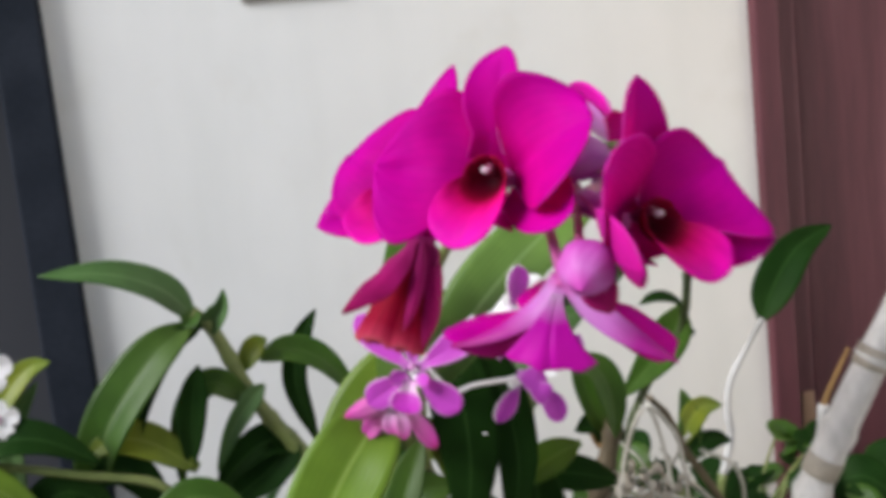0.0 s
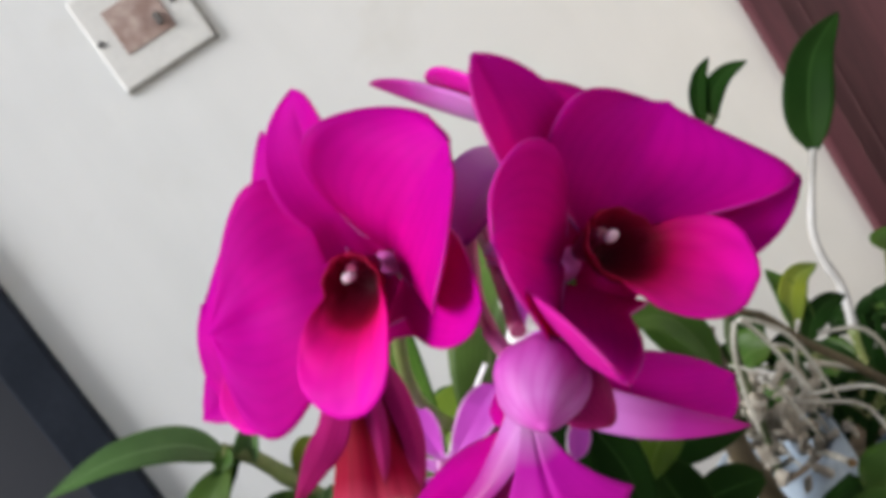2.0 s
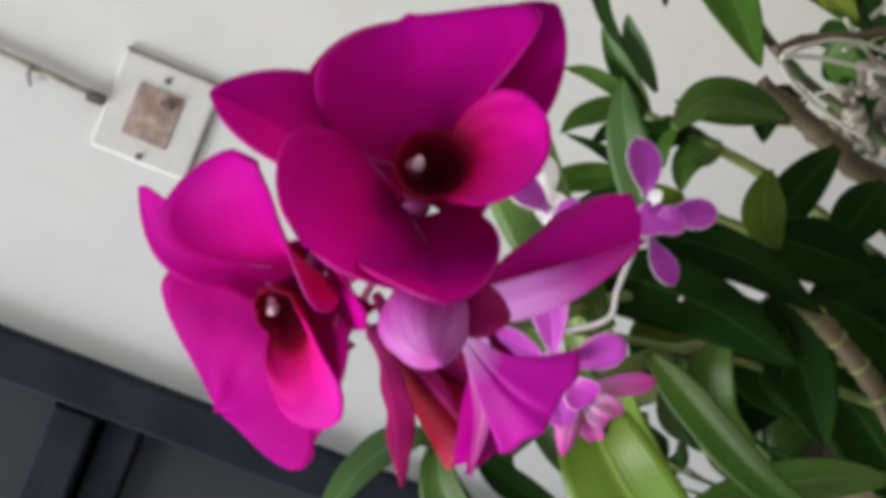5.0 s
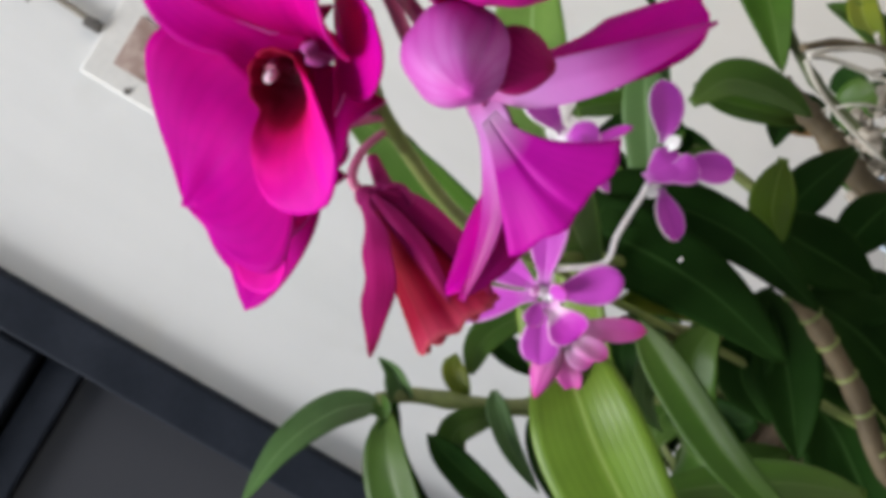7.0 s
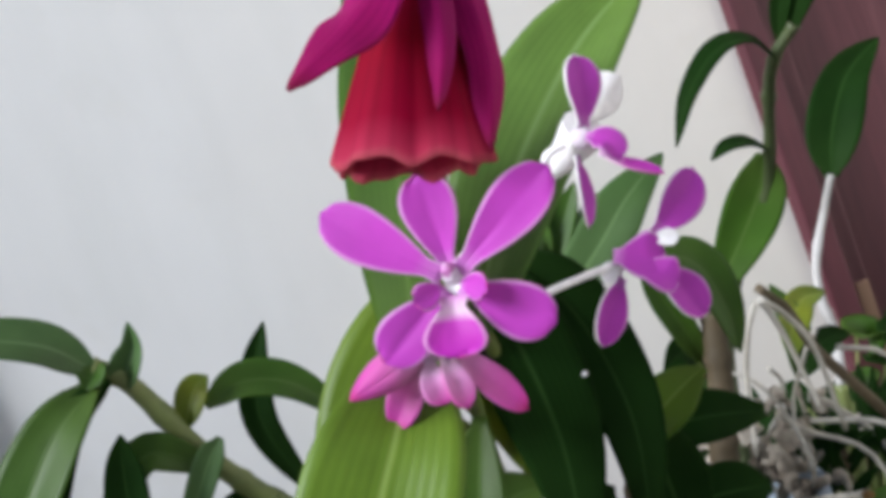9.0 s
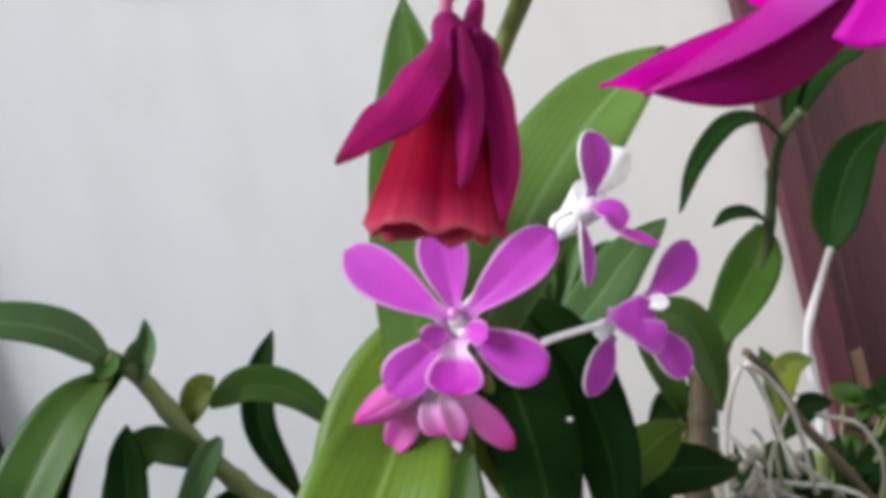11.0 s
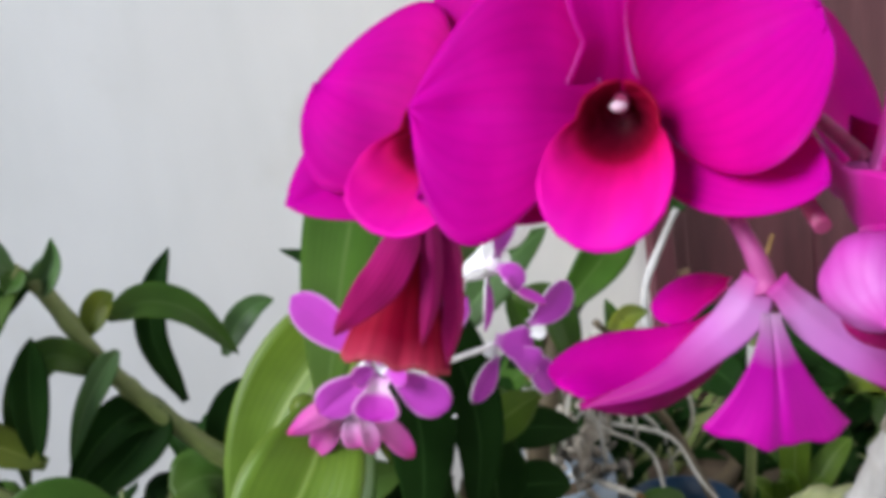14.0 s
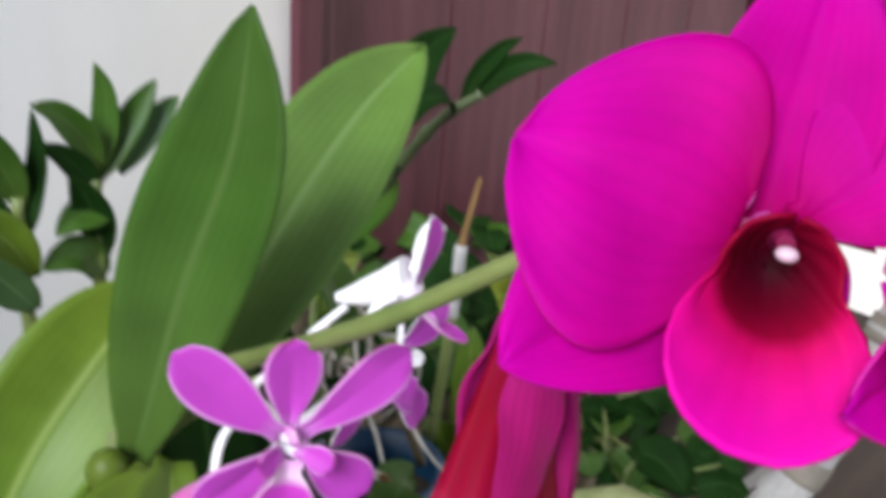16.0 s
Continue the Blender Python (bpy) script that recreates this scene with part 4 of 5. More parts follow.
side_petal(turned, "sepal", [(0.048, -0.5245, 1.1845), (0.0505, -0.525, 1.1925), (0.0522, -0.5245, 1.2)], 0.0052, (0.35, -0.93, 0.1), (LILAC, WHITE_PETAL))
side_petal(turned, "petal", [(0.05, -0.522, 1.1855), (0.057, -0.52, 1.189), (0.064, -0.518, 1.1917)], 0.0048, (0.5, 0.8, 0.2), (LILAC, WHITE_PETAL))
side_petal(turned, "petal", [(0.047, -0.527, 1.1825), (0.05, -0.5295, 1.18), (0.0505, -0.531, 1.1755)], 0.0042, (0.4, -0.9, 0.1), (LILAC, LILAC))
side_petal(turned, "sepal", [(0.044, -0.525, 1.1795), (0.0425, -0.526, 1.1725), (0.0407, -0.526, 1.164)], 0.0036, (0.7, -0.7, 0.1), (LILAC, WHITE_PETAL))
side_petal(turned, "lip", [(0.0485, -0.527, 1.178), (0.053, -0.53, 1.1735), (0.059, -0.532, 1.1693)], 0.0022, (0.2, -0.6, 0.8), (LILAC_LIP, LILAC_PALE))
stalked = side_flower((0.0595, -0.503, 1.1487), "lilac flower on a long white stalk")
side_petal(stalked, "sepal", [(0.065, -0.504, 1.1527), (0.073, -0.505, 1.1572), (0.081, -0.504, 1.1637)], 0.0056, (0.2, -0.95, 0.2), (LILAC, WHITE_PETAL))
side_petal(stalked, "petal", [(0.0525, -0.505, 1.1517), (0.0585, -0.508, 1.1492), (0.064, -0.508, 1.1482)], 0.0062, (0.3, -0.95, 0.1), (LILAC, LILAC))
side_petal(stalked, "petal", [(0.056, -0.506, 1.1482), (0.06, -0.511, 1.1442), (0.063, -0.512, 1.1412)], 0.005, (0.2, -0.9, 0.3), (LILAC, LILAC))
side_petal(stalked, "sepal", [(0.0525, -0.505, 1.1462), (0.047, -0.506, 1.1407), (0.0418, -0.505, 1.1327)], 0.0045, (0.3, -0.95, 0.1), (LILAC, WHITE_PETAL))
side_petal(stalked, "lip", [(0.061, -0.507, 1.1452), (0.0645, -0.509, 1.1387), (0.0685, -0.509, 1.1302)], 0.0052, (0.1, -0.95, 0.2), (LILAC, WHITE_PETAL))
side_petal(stalked, "spur", [(0.055, -0.5035, 1.1497), (0.052, -0.503, 1.1482), (0.0485, -0.503, 1.1472)], 0.0028, (0.2, -0.95, 0.2), (WHITE_PETAL, WHITE_PETAL))
side_petal(stalked, "throat", [(0.062, -0.5075, 1.1522), (0.065, -0.509, 1.1517), (0.068, -0.51, 1.1507)], 0.0022, (0.2, -0.95, 0.2), (WHITE_PETAL, WHITE_PETAL))
part("spur", tube(bmesh.new(), [(0.0415, -0.506, 1.1755), (0.044, -0.5105, 1.1775), (0.047, -0.516, 1.1805), (0.0498, -0.5215, 1.184)], 0.0012, 0.0056, 16, 14), WHITE_PETAL, turned, "white funnel-shaped back of the flower")
part("flower_stem", tube(bmesh.new(), [(0.03, -0.43, 0.93), (0.024, -0.43, 1.05), (0.017, -0.462, 1.12), (0.014, -0.512, 1.1665)], 0.002, 0.0013, 24, rings=4, swell=0.15), CANE, lilac)
for pts, r in ((((0.014, -0.512, 1.166), (0.01, -0.516, 1.164), (0.0075, -0.528, 1.1635)), 0.0009), (((0.014, -0.512, 1.166), (0.024, -0.514, 1.173), (0.034, -0.518, 1.181)), 0.0009), (((0.0145, -0.512, 1.162), (0.0235, -0.511, 1.1505), (0.034, -0.5105, 1.1515), (0.0555, -0.503, 1.1493)), 0.001), (((0.0145, -0.512, 1.164), (0.004, -0.514, 1.158), (-0.002, -0.5185, 1.151)), 0.001), (((0.038, -0.52, 1.176), (0.0385, -0.523, 1.1815), (0.043, -0.524, 1.1825)), 0.001)):
    part("pedicel", tube(bmesh.new(), list(pts), r, r * 0.9, 14), WHITE_PETAL, lilac, "thin white stalk")
part("bud", ball(facing((0.012, -0.508, 1.1685), (0, 0, 1), (0, 1, 0)), 0.0011, 0.0011, 0.002, 10, 6), LEAF_YELLOW, lilac)


part("bud", ball(pose(0.038, -0.4965, 1.126), 0.0008, 0.0005, 0.0005, 10, 6), WHITE_PETAL, lilac, "tiny white bud")


# ---- leafy cane orchid beside the window ----
def leaf_on(parent, pts, hw, face, mat):
    part("leaf", blade(pts, hw, face, fold=0.3, seed=hw * 900 + pts[0][0] * 70, wide_at=0.42), (mat, mat), parent)


cane_orchid = thing("leafy_cane_orchid", (0.04, -0.26, 0.9335), "green cane orchid with arching pointed leaves against the wall", "orchid")
part("cane", tube(bmesh.new(), [(0.04, -0.26, 0.9335), (0, -0.26, 1.0035), (-0.035, -0.26, 1.0515), (-0.054, -0.26, 1.0795), (-0.066, -0.26, 1.1015), (-0.082, -0.262, 1.1415), (-0.093, -0.265, 1.1545)], 0.0055, 0.0042, 40, rings=8, swell=0.18), CANE, cane_orchid)
part("sheath", blade([(-0.084, -0.263, 1.1415), (-0.078, -0.266, 1.1495), (-0.0735, -0.266, 1.1565), (-0.072, -0.266, 1.1665)], 0.0068, (-0.2, -0.9, 0.2), fold=0.9, wide_at=0.3), (LEAF_GREY, LEAF_GREY), cane_orchid)
part("sheath", blade([(-0.092, -0.266, 1.1545), (-0.094, -0.27, 1.1505), (-0.098, -0.272, 1.1465)], 0.007, (-0.2, -0.9, 0.2), fold=0.6, wide_at=0.4), (LEAF, LEAF), cane_orchid)
leaf_on(cane_orchid, [(-0.092, -0.266, 1.1515), (-0.108, -0.27, 1.1715), (-0.138, -0.275, 1.1855), (-0.1766, -0.275, 1.1895)], 0.0105, (-0.1, -0.75, 0.65), LEAF_GREY)
leaf_on(cane_orchid, [(-0.094, -0.268, 1.1475), (-0.118, -0.275, 1.1315), (-0.146, -0.282, 1.0995), (-0.162, -0.285, 1.0635), (-0.165, -0.285, 1.0335)], 0.0165, (-0.35, -0.85, 0.35), LEAF)
leaf_on(cane_orchid, [(-0.088, -0.268, 1.1465), (-0.108, -0.272, 1.1355), (-0.128, -0.278, 1.1035), (-0.14, -0.28, 1.0635)], 0.008, (-0.35, -0.85, 0.35), LEAF_DARK_SHADED)
leaf_on(cane_orchid, [(-0.068, -0.258, 1.1115), (-0.058, -0.256, 1.1255), (-0.05, -0.254, 1.1295)], 0.0075, (-0.1, -0.8, 0.5), LEAF_YELLOW)
leaf_on(cane_orchid, [(-0.056, -0.253, 1.1165), (-0.035, -0.25, 1.119), (-0.014, -0.25, 1.1075), (0.006, -0.25, 1.0775)], 0.0105, (0.0, -0.75, 0.65), LEAF)
leaf_on(cane_orchid, [(-0.026, -0.235, 1.0535), (-0.035, -0.232, 1.0935), (-0.028, -0.23, 1.1205), (-0.016, -0.228, 1.1395)], 0.0085, (-0.2, -0.95, 0.0), LEAF_DARK_SHADED)
leaf_on(cane_orchid, [(0, -0.235, 1.0735), (0.01, -0.234, 1.0885), (0.022, -0.233, 1.0965), (0.0335, -0.233, 1.0975)], 0.0078, (-0.1, -0.8, 0.5), LEAF_GREY)
leaf_on(cane_orchid, [(-0.055, -0.268, 1.1035), (-0.064, -0.27, 1.0955), (-0.078, -0.272, 1.0775), (-0.09, -0.274, 1.0535)], 0.0065, (0.2, -0.9, 0.3), LEAF_GREY)
leaf_on(cane_orchid, [(-0.104, -0.284, 1.0635), (-0.1, -0.282, 1.0935), (-0.096, -0.28, 1.1115), (-0.092, -0.28, 1.1245)], 0.009, (0.1, -0.95, 0.1), LEAF_DARK_SHADED)
leaf_on(cane_orchid, [(-0.062, -0.266, 1.0915), (-0.086, -0.268, 1.1095), (-0.106, -0.272, 1.0885), (-0.112, -0.274, 1.0435)], 0.0095, (-0.3, -0.8, 0.5), LEAF)
leaf_on(cane_orchid, [(-0.1, -0.285, 1.0615), (-0.125, -0.284, 1.0815), (-0.145, -0.284, 1.0865), (-0.165, -0.284, 1.0785)], 0.0115, (0.0, -0.8, 0.6), LEAF_YELLOW)
leaf_on(cane_orchid, [(-0.045, -0.262, 1.0685), (-0.05, -0.26, 1.0535), (-0.07, -0.262, 1.0385), (-0.1, -0.266, 1.0235)], 0.014, (0.0, -0.8, 0.6), LEAF_DARK_SHADED)
leaf_on(cane_orchid, [(-0.035, -0.258, 1.0535), (-0.055, -0.256, 1.0635), (-0.075, -0.256, 1.0535), (-0.095, -0.258, 1.0335)], 0.012, (0.1, -0.8, 0.6), LEAF_DARK_SHADED)
leaf_on(cane_orchid, [(-0.02, -0.25, 1.0235), (-0.005, -0.245, 1.0435), (0.01, -0.24, 1.0485), (0.025, -0.24, 1.0435)], 0.012, (0.0, -0.8, 0.6), LEAF_DARK_SHADED)

spray = thing("green_spray_orchid", (-0.17, -0.3, 0.93), "low green orchid with a long arching stem and pale blooms", "orchid")
part("stem", tube(bmesh.new(), [(-0.17, -0.3, 0.93), (-0.12, -0.3, 1.03), (-0.12, -0.3, 1.059), (-0.166, -0.3, 1.074), (-0.211, -0.3, 1.086), (-0.26, -0.3, 1.09)], 0.003, 0.0022, 40, rings=9, swell=0.15), CANE, spray)
leaf_on(spray, [(-0.215, -0.29, 1.1), (-0.205, -0.284, 1.12), (-0.19, -0.28, 1.135), (-0.176, -0.28, 1.139)], 0.0085, (-0.1, -0.8, 0.5), LEAF_YELLOW)
leaf_on(spray, [(-0.2, -0.29, 1.06), (-0.204, -0.285, 1.09), (-0.198, -0.282, 1.11), (-0.185, -0.28, 1.128)], 0.0075, (-0.1, -0.9, 0.2), LEAF_GREY)
leaf_on(spray, [(-0.225, -0.3, 1.085), (-0.205, -0.302, 1.1), (-0.18, -0.304, 1.098), (-0.15, -0.306, 1.08)], 0.012, (0.0, -0.7, 0.7), LEAF_DARK_SHADED)
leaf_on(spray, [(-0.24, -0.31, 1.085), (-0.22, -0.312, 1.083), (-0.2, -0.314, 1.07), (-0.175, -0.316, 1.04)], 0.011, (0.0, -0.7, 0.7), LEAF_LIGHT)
leaf_on(spray, [(-0.15, -0.3, 1.05), (-0.17, -0.302, 1.065), (-0.19, -0.304, 1.06), (-0.21, -0.306, 1.04)], 0.013, (0.0, -0.7, 0.7), LEAF_DARK_SHADED)
leaf_on(spray, [(-0.12, -0.29, 1.04), (-0.135, -0.29, 1.065), (-0.15, -0.292, 1.07), (-0.17, -0.294, 1.06)], 0.011, (0.0, -0.8, 0.6), LEAF_DARK_SHADED)
leaf_on(spray, [(-0.13, -0.31, 1.03), (-0.11, -0.31, 1.05), (-0.09, -0.31, 1.05), (-0.07, -0.31, 1.035)], 0.012, (0.0, -0.8, 0.6), LEAF)
for c, sz in (((-0.206, -0.302, 1.143), 0.017), ((-0.205, -0.3, 1.113), 0.014)):
    m = facing(c, (0.2, -0.95, 0.1), (0, 0, 1))
    bloom = part("bloom", ball(m, 0.003, 0.003, 0.003, 10, 6), ANTHER, spray, "bright white rounded bloom")
    for k in range(5):
        part("petal", petal(m, k * 72 + 10, sz * 0.72, sz * 0.36, 0.3, -0.2, 0.2, 0.6, 1.4, 0.05, k, nu=10, nv=8), (WHITE_PETAL, WHITE_PETAL), bloom)

# ---- bushy green orchid by the wall ----
bush = thing("bushy_green_orchid", (0.09, -0.23, 0.93), "bushy orchid shoot with short pointed green leaves", "orchid")
part("stem", tube(bmesh.new(), [(0.09, -0.23, 0.93), (0.085, -0.23, 1.02), (0.086, -0.23, 1.1)], 0.004, 0.003, 20, rings=4, swell=0.15), CANE, bush)
part("stem", tube(bmesh.new(), [(0.1, -0.23, 0.93), (0.12, -0.23, 1.02), (0.125, -0.23, 1.1)], 0.004, 0.003, 20, rings=4, swell=0.15), CANE, bush)
leaf_on(bush, [(0.088, -0.23, 1.095), (0.08, -0.232, 1.115), (0.07, -0.234, 1.133), (0.058, -0.236, 1.15)], 0.0095, (-0.5, -0.8, 0.3), LEAF)
leaf_on(bush, [(0.084, -0.228, 1.088), (0.073, -0.224, 1.1), (0.06, -0.22, 1.112), (0.046, -0.215, 1.12)], 0.0055, (-0.3, -0.8, 0.5), LEAF_DARK_SHADED)
leaf_on(bush, [(0.088, -0.232, 1.08), (0.093, -0.232, 1.1), (0.097, -0.232, 1.12), (0.096, -0.232, 1.14)], 0.006, (-0.8, -0.5, 0.0), LEAF_DARK_SHADED)
leaf_on(bush, [(0.128, -0.23, 1.105), (0.12, -0.231, 1.122), (0.108, -0.232, 1.136), (0.095, -0.233, 1.143)], 0.0075, (-0.5, -0.7, 0.5), LEAF)
leaf_on(bush, [(0.126, -0.23, 1.09), (0.118, -0.231, 1.105), (0.108, -0.232, 1.116), (0.096, -0.233, 1.124)], 0.0065, (-0.5, -0.7, 0.5), LEAF_DARK_SHADED)
leaf_on(bush, [(0.088, -0.235, 1.06), (0.078, -0.236, 1.08), (0.064, -0.238, 1.094), (0.05, -0.24, 1.1)], 0.011, (-0.4, -0.8, 0.5), LEAF_LIGHT)
leaf_on(bush, [(0.086, -0.238, 1.045), (0.075, -0.24, 1.06), (0.064, -0.242, 1.075), (0.054, -0.244, 1.095)], 0.01, (-0.5, -0.8, 0.2), LEAF_GREY)
leaf_on(bush, [(0.06, -0.23, 1.02), (0.048, -0.23, 1.04), (0.038, -0.23, 1.06), (0.026, -0.23, 1.072)], 0.0085, (-0.4, -0.8, 0.5), LEAF_LIGHT)
leaf_on(bush, [(0.128, -0.228, 1.098), (0.14, -0.228, 1.117), (0.152, -0.228, 1.132), (0.1614, -0.228, 1.1434)], 0.0075, (-0.4, -0.8, 0.3), LEAF)
leaf_on(bush, [(0.14, -0.226, 1.098), (0.155, -0.226, 1.114), (0.166, -0.226, 1.126), (0.1752, -0.226, 1.1324)], 0.0065, (-0.4, -0.8, 0.4), LEAF_GREY)
leaf_on(bush, [(0.13, -0.232, 1.085), (0.121, -0.234, 1.086), (0.11, -0.235, 1.084), (0.0995, -0.236, 1.0787)], 0.009, (-0.3, -0.7, 0.6), LEAF)
leaf_on(bush, [(0.126, -0.232, 1.06), (0.122, -0.234, 1.08), (0.116, -0.236, 1.095), (0.108, -0.238, 1.108)], 0.0095, (-0.6, -0.7, 0.3), LEAF_DARK_SHADED)
leaf_on(bush, [(0.126, -0.232, 1.05), (0.115, -0.234, 1.062), (0.104, -0.236, 1.066), (0.09, -0.238, 1.064)], 0.0105, (-0.3, -0.7, 0.6), LEAF)
leaf_on(bush, [(0.126, -0.228, 1.1), (0.134, -0.226, 1.12), (0.136, -0.225, 1.14), (0.132, -0.224, 1.155)], 0.0075, (-0.8, -0.5, 0.2), LEAF)

# ---- bent cane orchid ----
bent = thing("bent_cane_orchid", (0.13, -0.37, 0.935), "thin bent cane orchid with hanging narrow leaves", "orchid")
part("cane", tube(bmesh.new(), [(0.13, -0.34, 0.935), (0.15, -0.335, 1.025), (0.16, -0.335, 1.065), (0.172, -0.35, 1.1), (0.179, -0.37, 1.123), (0.178, -0.385, 1.142), (0.172, -0.405, 1.163), (0.169, -0.42, 1.176), (0.174, -0.43, 1.185)], 0.0028, 0.002, 44, rings=8, swell=0.35), CANE_DARK, bent)
leaf_on(bent, [(0.168, -0.422, 1.176), (0.158, -0.426, 1.185), (0.144, -0.428, 1.186), (0.128, -0.43, 1.176), (0.117, -0.431, 1.162)], 0.0052, (-0.3, -0.5, 0.8), LEAF_DARK_SHADED)
leaf_on(bent, [(0.171, -0.424, 1.179), (0.176, -0.434, 1.192), (0.181, -0.443, 1.198), (0.187, -0.452, 1.199)], 0.0045, (-0.4, -0.8, 0.3), LEAF_DARK_SHADED)
leaf_on(bent, [(0.17, -0.424, 1.181), (0.1715, -0.43, 1.193), (0.175, -0.436, 1.202), (0.179, -0.442, 1.207)], 0.0036, (-0.6, -0.7, 0.0), LEAF_DARK_SHADED)
leaf_on(bent, [(0.177, -0.385, 1.142), (0.168, -0.388, 1.148), (0.158, -0.39, 1.15), (0.149, -0.392, 1.148)], 0.0042, (0.0, -0.6, 0.8), LEAF_DARK_SHADED)
leaf_on(bent, [(0.178, -0.38, 1.141), (0.176, -0.37, 1.125), (0.168, -0.355, 1.105), (0.1535, -0.339, 1.0815)], 0.0115, (-0.5, -0.8, 0.2), LEAF)
leaf_on(bent, [(0.18, -0.372, 1.125), (0.184, -0.371, 1.124), (0.189, -0.37, 1.123)], 0.0036, (0.0, -0.8, 0.5), LEAF_DARK_SHADED)
leaf_on(bent, [(0.135, -0.36, 1.065), (0.125, -0.37, 1.09), (0.118, -0.375, 1.11), (0.116, -0.38, 1.125)], 0.0058, (-0.3, -0.9, 0.1), LEAF)
leaf_on(bent, [(0.15, -0.34, 1.055), (0.14, -0.345, 1.067), (0.13, -0.35, 1.073), (0.118, -0.355, 1.071)], 0.0095, (-0.2, -0.9, 0.2), LEAF_DARK_SHADED)
leaf_on(bent, [(0.2, -0.31, 1.035), (0.208, -0.308, 1.05), (0.218, -0.306, 1.057), (0.232, -0.304, 1.055)], 0.008, (0.0, -0.9, 0.3), LEAF_YELLOW)
leaf_on(bent, [(0.2, -0.31, 1.025), (0.206, -0.308, 1.04), (0.207, -0.306, 1.055), (0.205, -0.304, 1.07)], 0.0085, (0.1, -0.9, 0.1), LEAF)
leaf_on(bent, [(0.2, -0.312, 1.025), (0.212, -0.31, 1.033), (0.224, -0.308, 1.035), (0.236, -0.306, 1.031)], 0.007, (0.0, -0.9, 0.3), LEAF_DARK_SHADED)
part("cane", tube(bmesh.new(), [(0.13, -0.365, 0.945), (0.122, -0.37, 1.022), (0.128, -0.37, 1.047), (0.134, -0.37, 1.067), (0.139, -0.37, 1.089)], 0.0062, 0.0048, 30, rings=5, swell=0.22), CANE_BROWN, bent, "dry brown ringed cane")
part("bract", blade([(0.135, -0.345, 1.055), (0.138, -0.338, 1.065), (0.141, -0.334, 1.073)], 0.006, (-0.3, -0.9, 0.2), fold=0.9), (BRACT, BRACT), bent, "dry orange-brown bract")
part("dead_branch", tube(bmesh.new(), [(0.152, -0.388, 1.095), (0.165, -0.38, 1.08), (0.178, -0.37, 1.055), (0.203, -0.365, 1.013), (0.23, -0.36, 0.955)], 0.0016, 0.0026, 24, rings=5, swell=0.25), CANE_BROWN, bent, "dead brown branch")

# ---- pale-sheathed cane with one dark leaf ----
sheathed = thing("pale_sheathed_orchid", (0.232, -0.28, 0.93), "orchid cane in a white papery sheath with one dark leaf", "orchid")
part("sheath", tube(bmesh.new(), [(0.247, -0.266, 0.992), (0.2545, -0.265, 1.018), (0.2535, -0.265, 1.038), (0.2575, -0.265, 1.0585), (0.273, -0.264, 1.082), (0.284, -0.2635, 1.0975)], 0.0029, 0.0019, 30, rings=3, swell=0.2), SHEATH, sheathed, "white papery sheath")
part("cane", tube(bmesh.new(), [(0.232, -0.276, 0.92), (0.239, -0.27, 0.955), (0.247, -0.266, 0.993)], 0.0038, 0.0034, 20, rings=3, swell=0.15), CANE, sheathed)
leaf_on(sheathed, [(0.2835, -0.2635, 1.0965), (0.295, -0.261, 1.118), (0.315, -0.259, 1.142), (0.342, -0.259, 1.155)], 0.0145, (-0.4, -0.85, 0.3), LEAF_DARK_SHADED)

# ---- thin ringed cane and thick grey cane ----
ringed = thing("ringed_cane", (0.28, -0.31, 0.93), "thin cane with white rings and an orange tip", "orchid cane")
part("cane", tube(bmesh.new(), [(0.285, -0.315, 0.92), (0.29, -0.32, 1.0), (0.293, -0.32, 1.045)], 0.0034, 0.003, 20), CANE, ringed)
for za, zb in ((1.006, 1.022), (1.034, 1.05)):
    part("ring", tube(bmesh.new(), [(0.29 + (za - 1.0) * 0.07, -0.32, za), (0.29 + (zb - 1.0) * 0.07, -0.32, zb)], 0.0036, 0.0035, 6), SHEATH, ringed, "white papery ring")
part("tip", tube(bmesh.new(), [(0.293, -0.32, 1.045), (0.299, -0.317, 1.056), (0.322, -0.3055, 1.08)], 0.0026, 0.0013, 14), BRACT, ringed, "dry orange tip")
thick = thing("thick_grey_cane", (0.13, -0.43, 0.93), "thick bare orchid cane with a grey-white papery skin", "orchid cane")
part("cane", tube(bmesh.new(), [(0.1345, -0.5755, 1.096), (0.140, -0.586, 1.125), (0.157, -0.593, 1.163), (0.176, -0.6, 1.2), (0.2, -0.61, 1.24)], 0.0064, 0.0048, 50, rings=6, swell=0.22), SHEATH, thick)
part("lower_cane", tube(bmesh.new(), [(0.13, -0.43, 0.93), (0.165, -0.45, 0.985), (0.171, -0.5, 1.042), (0.153, -0.545, 1.074), (0.135, -0.576, 1.097)], 0.0085, 0.0056, 40, rings=5, swell=0.2), CANE_PALE, thick, "bare pale green lower cane")
for p, q in (((0.1385, -0.5852, 1.1218), (0.1415, -0.5868, 1.1285)), ((0.1555, -0.5925, 1.16), (0.1585, -0.5935, 1.1665)), ((0.1745, -0.5993, 1.197), (0.178, -0.6008, 1.2035))):
    part("joint", tube(bmesh.new(), [p, q], 0.0066, 0.0064, 4), CANE_DRY, thick, "grey-brown ringed joint")

# ---- plants by the door ----
rosette = thing("rosette_plant", (0.33, -0.3, 0.865), "small bright green rosette of narrow leaves", "plant")
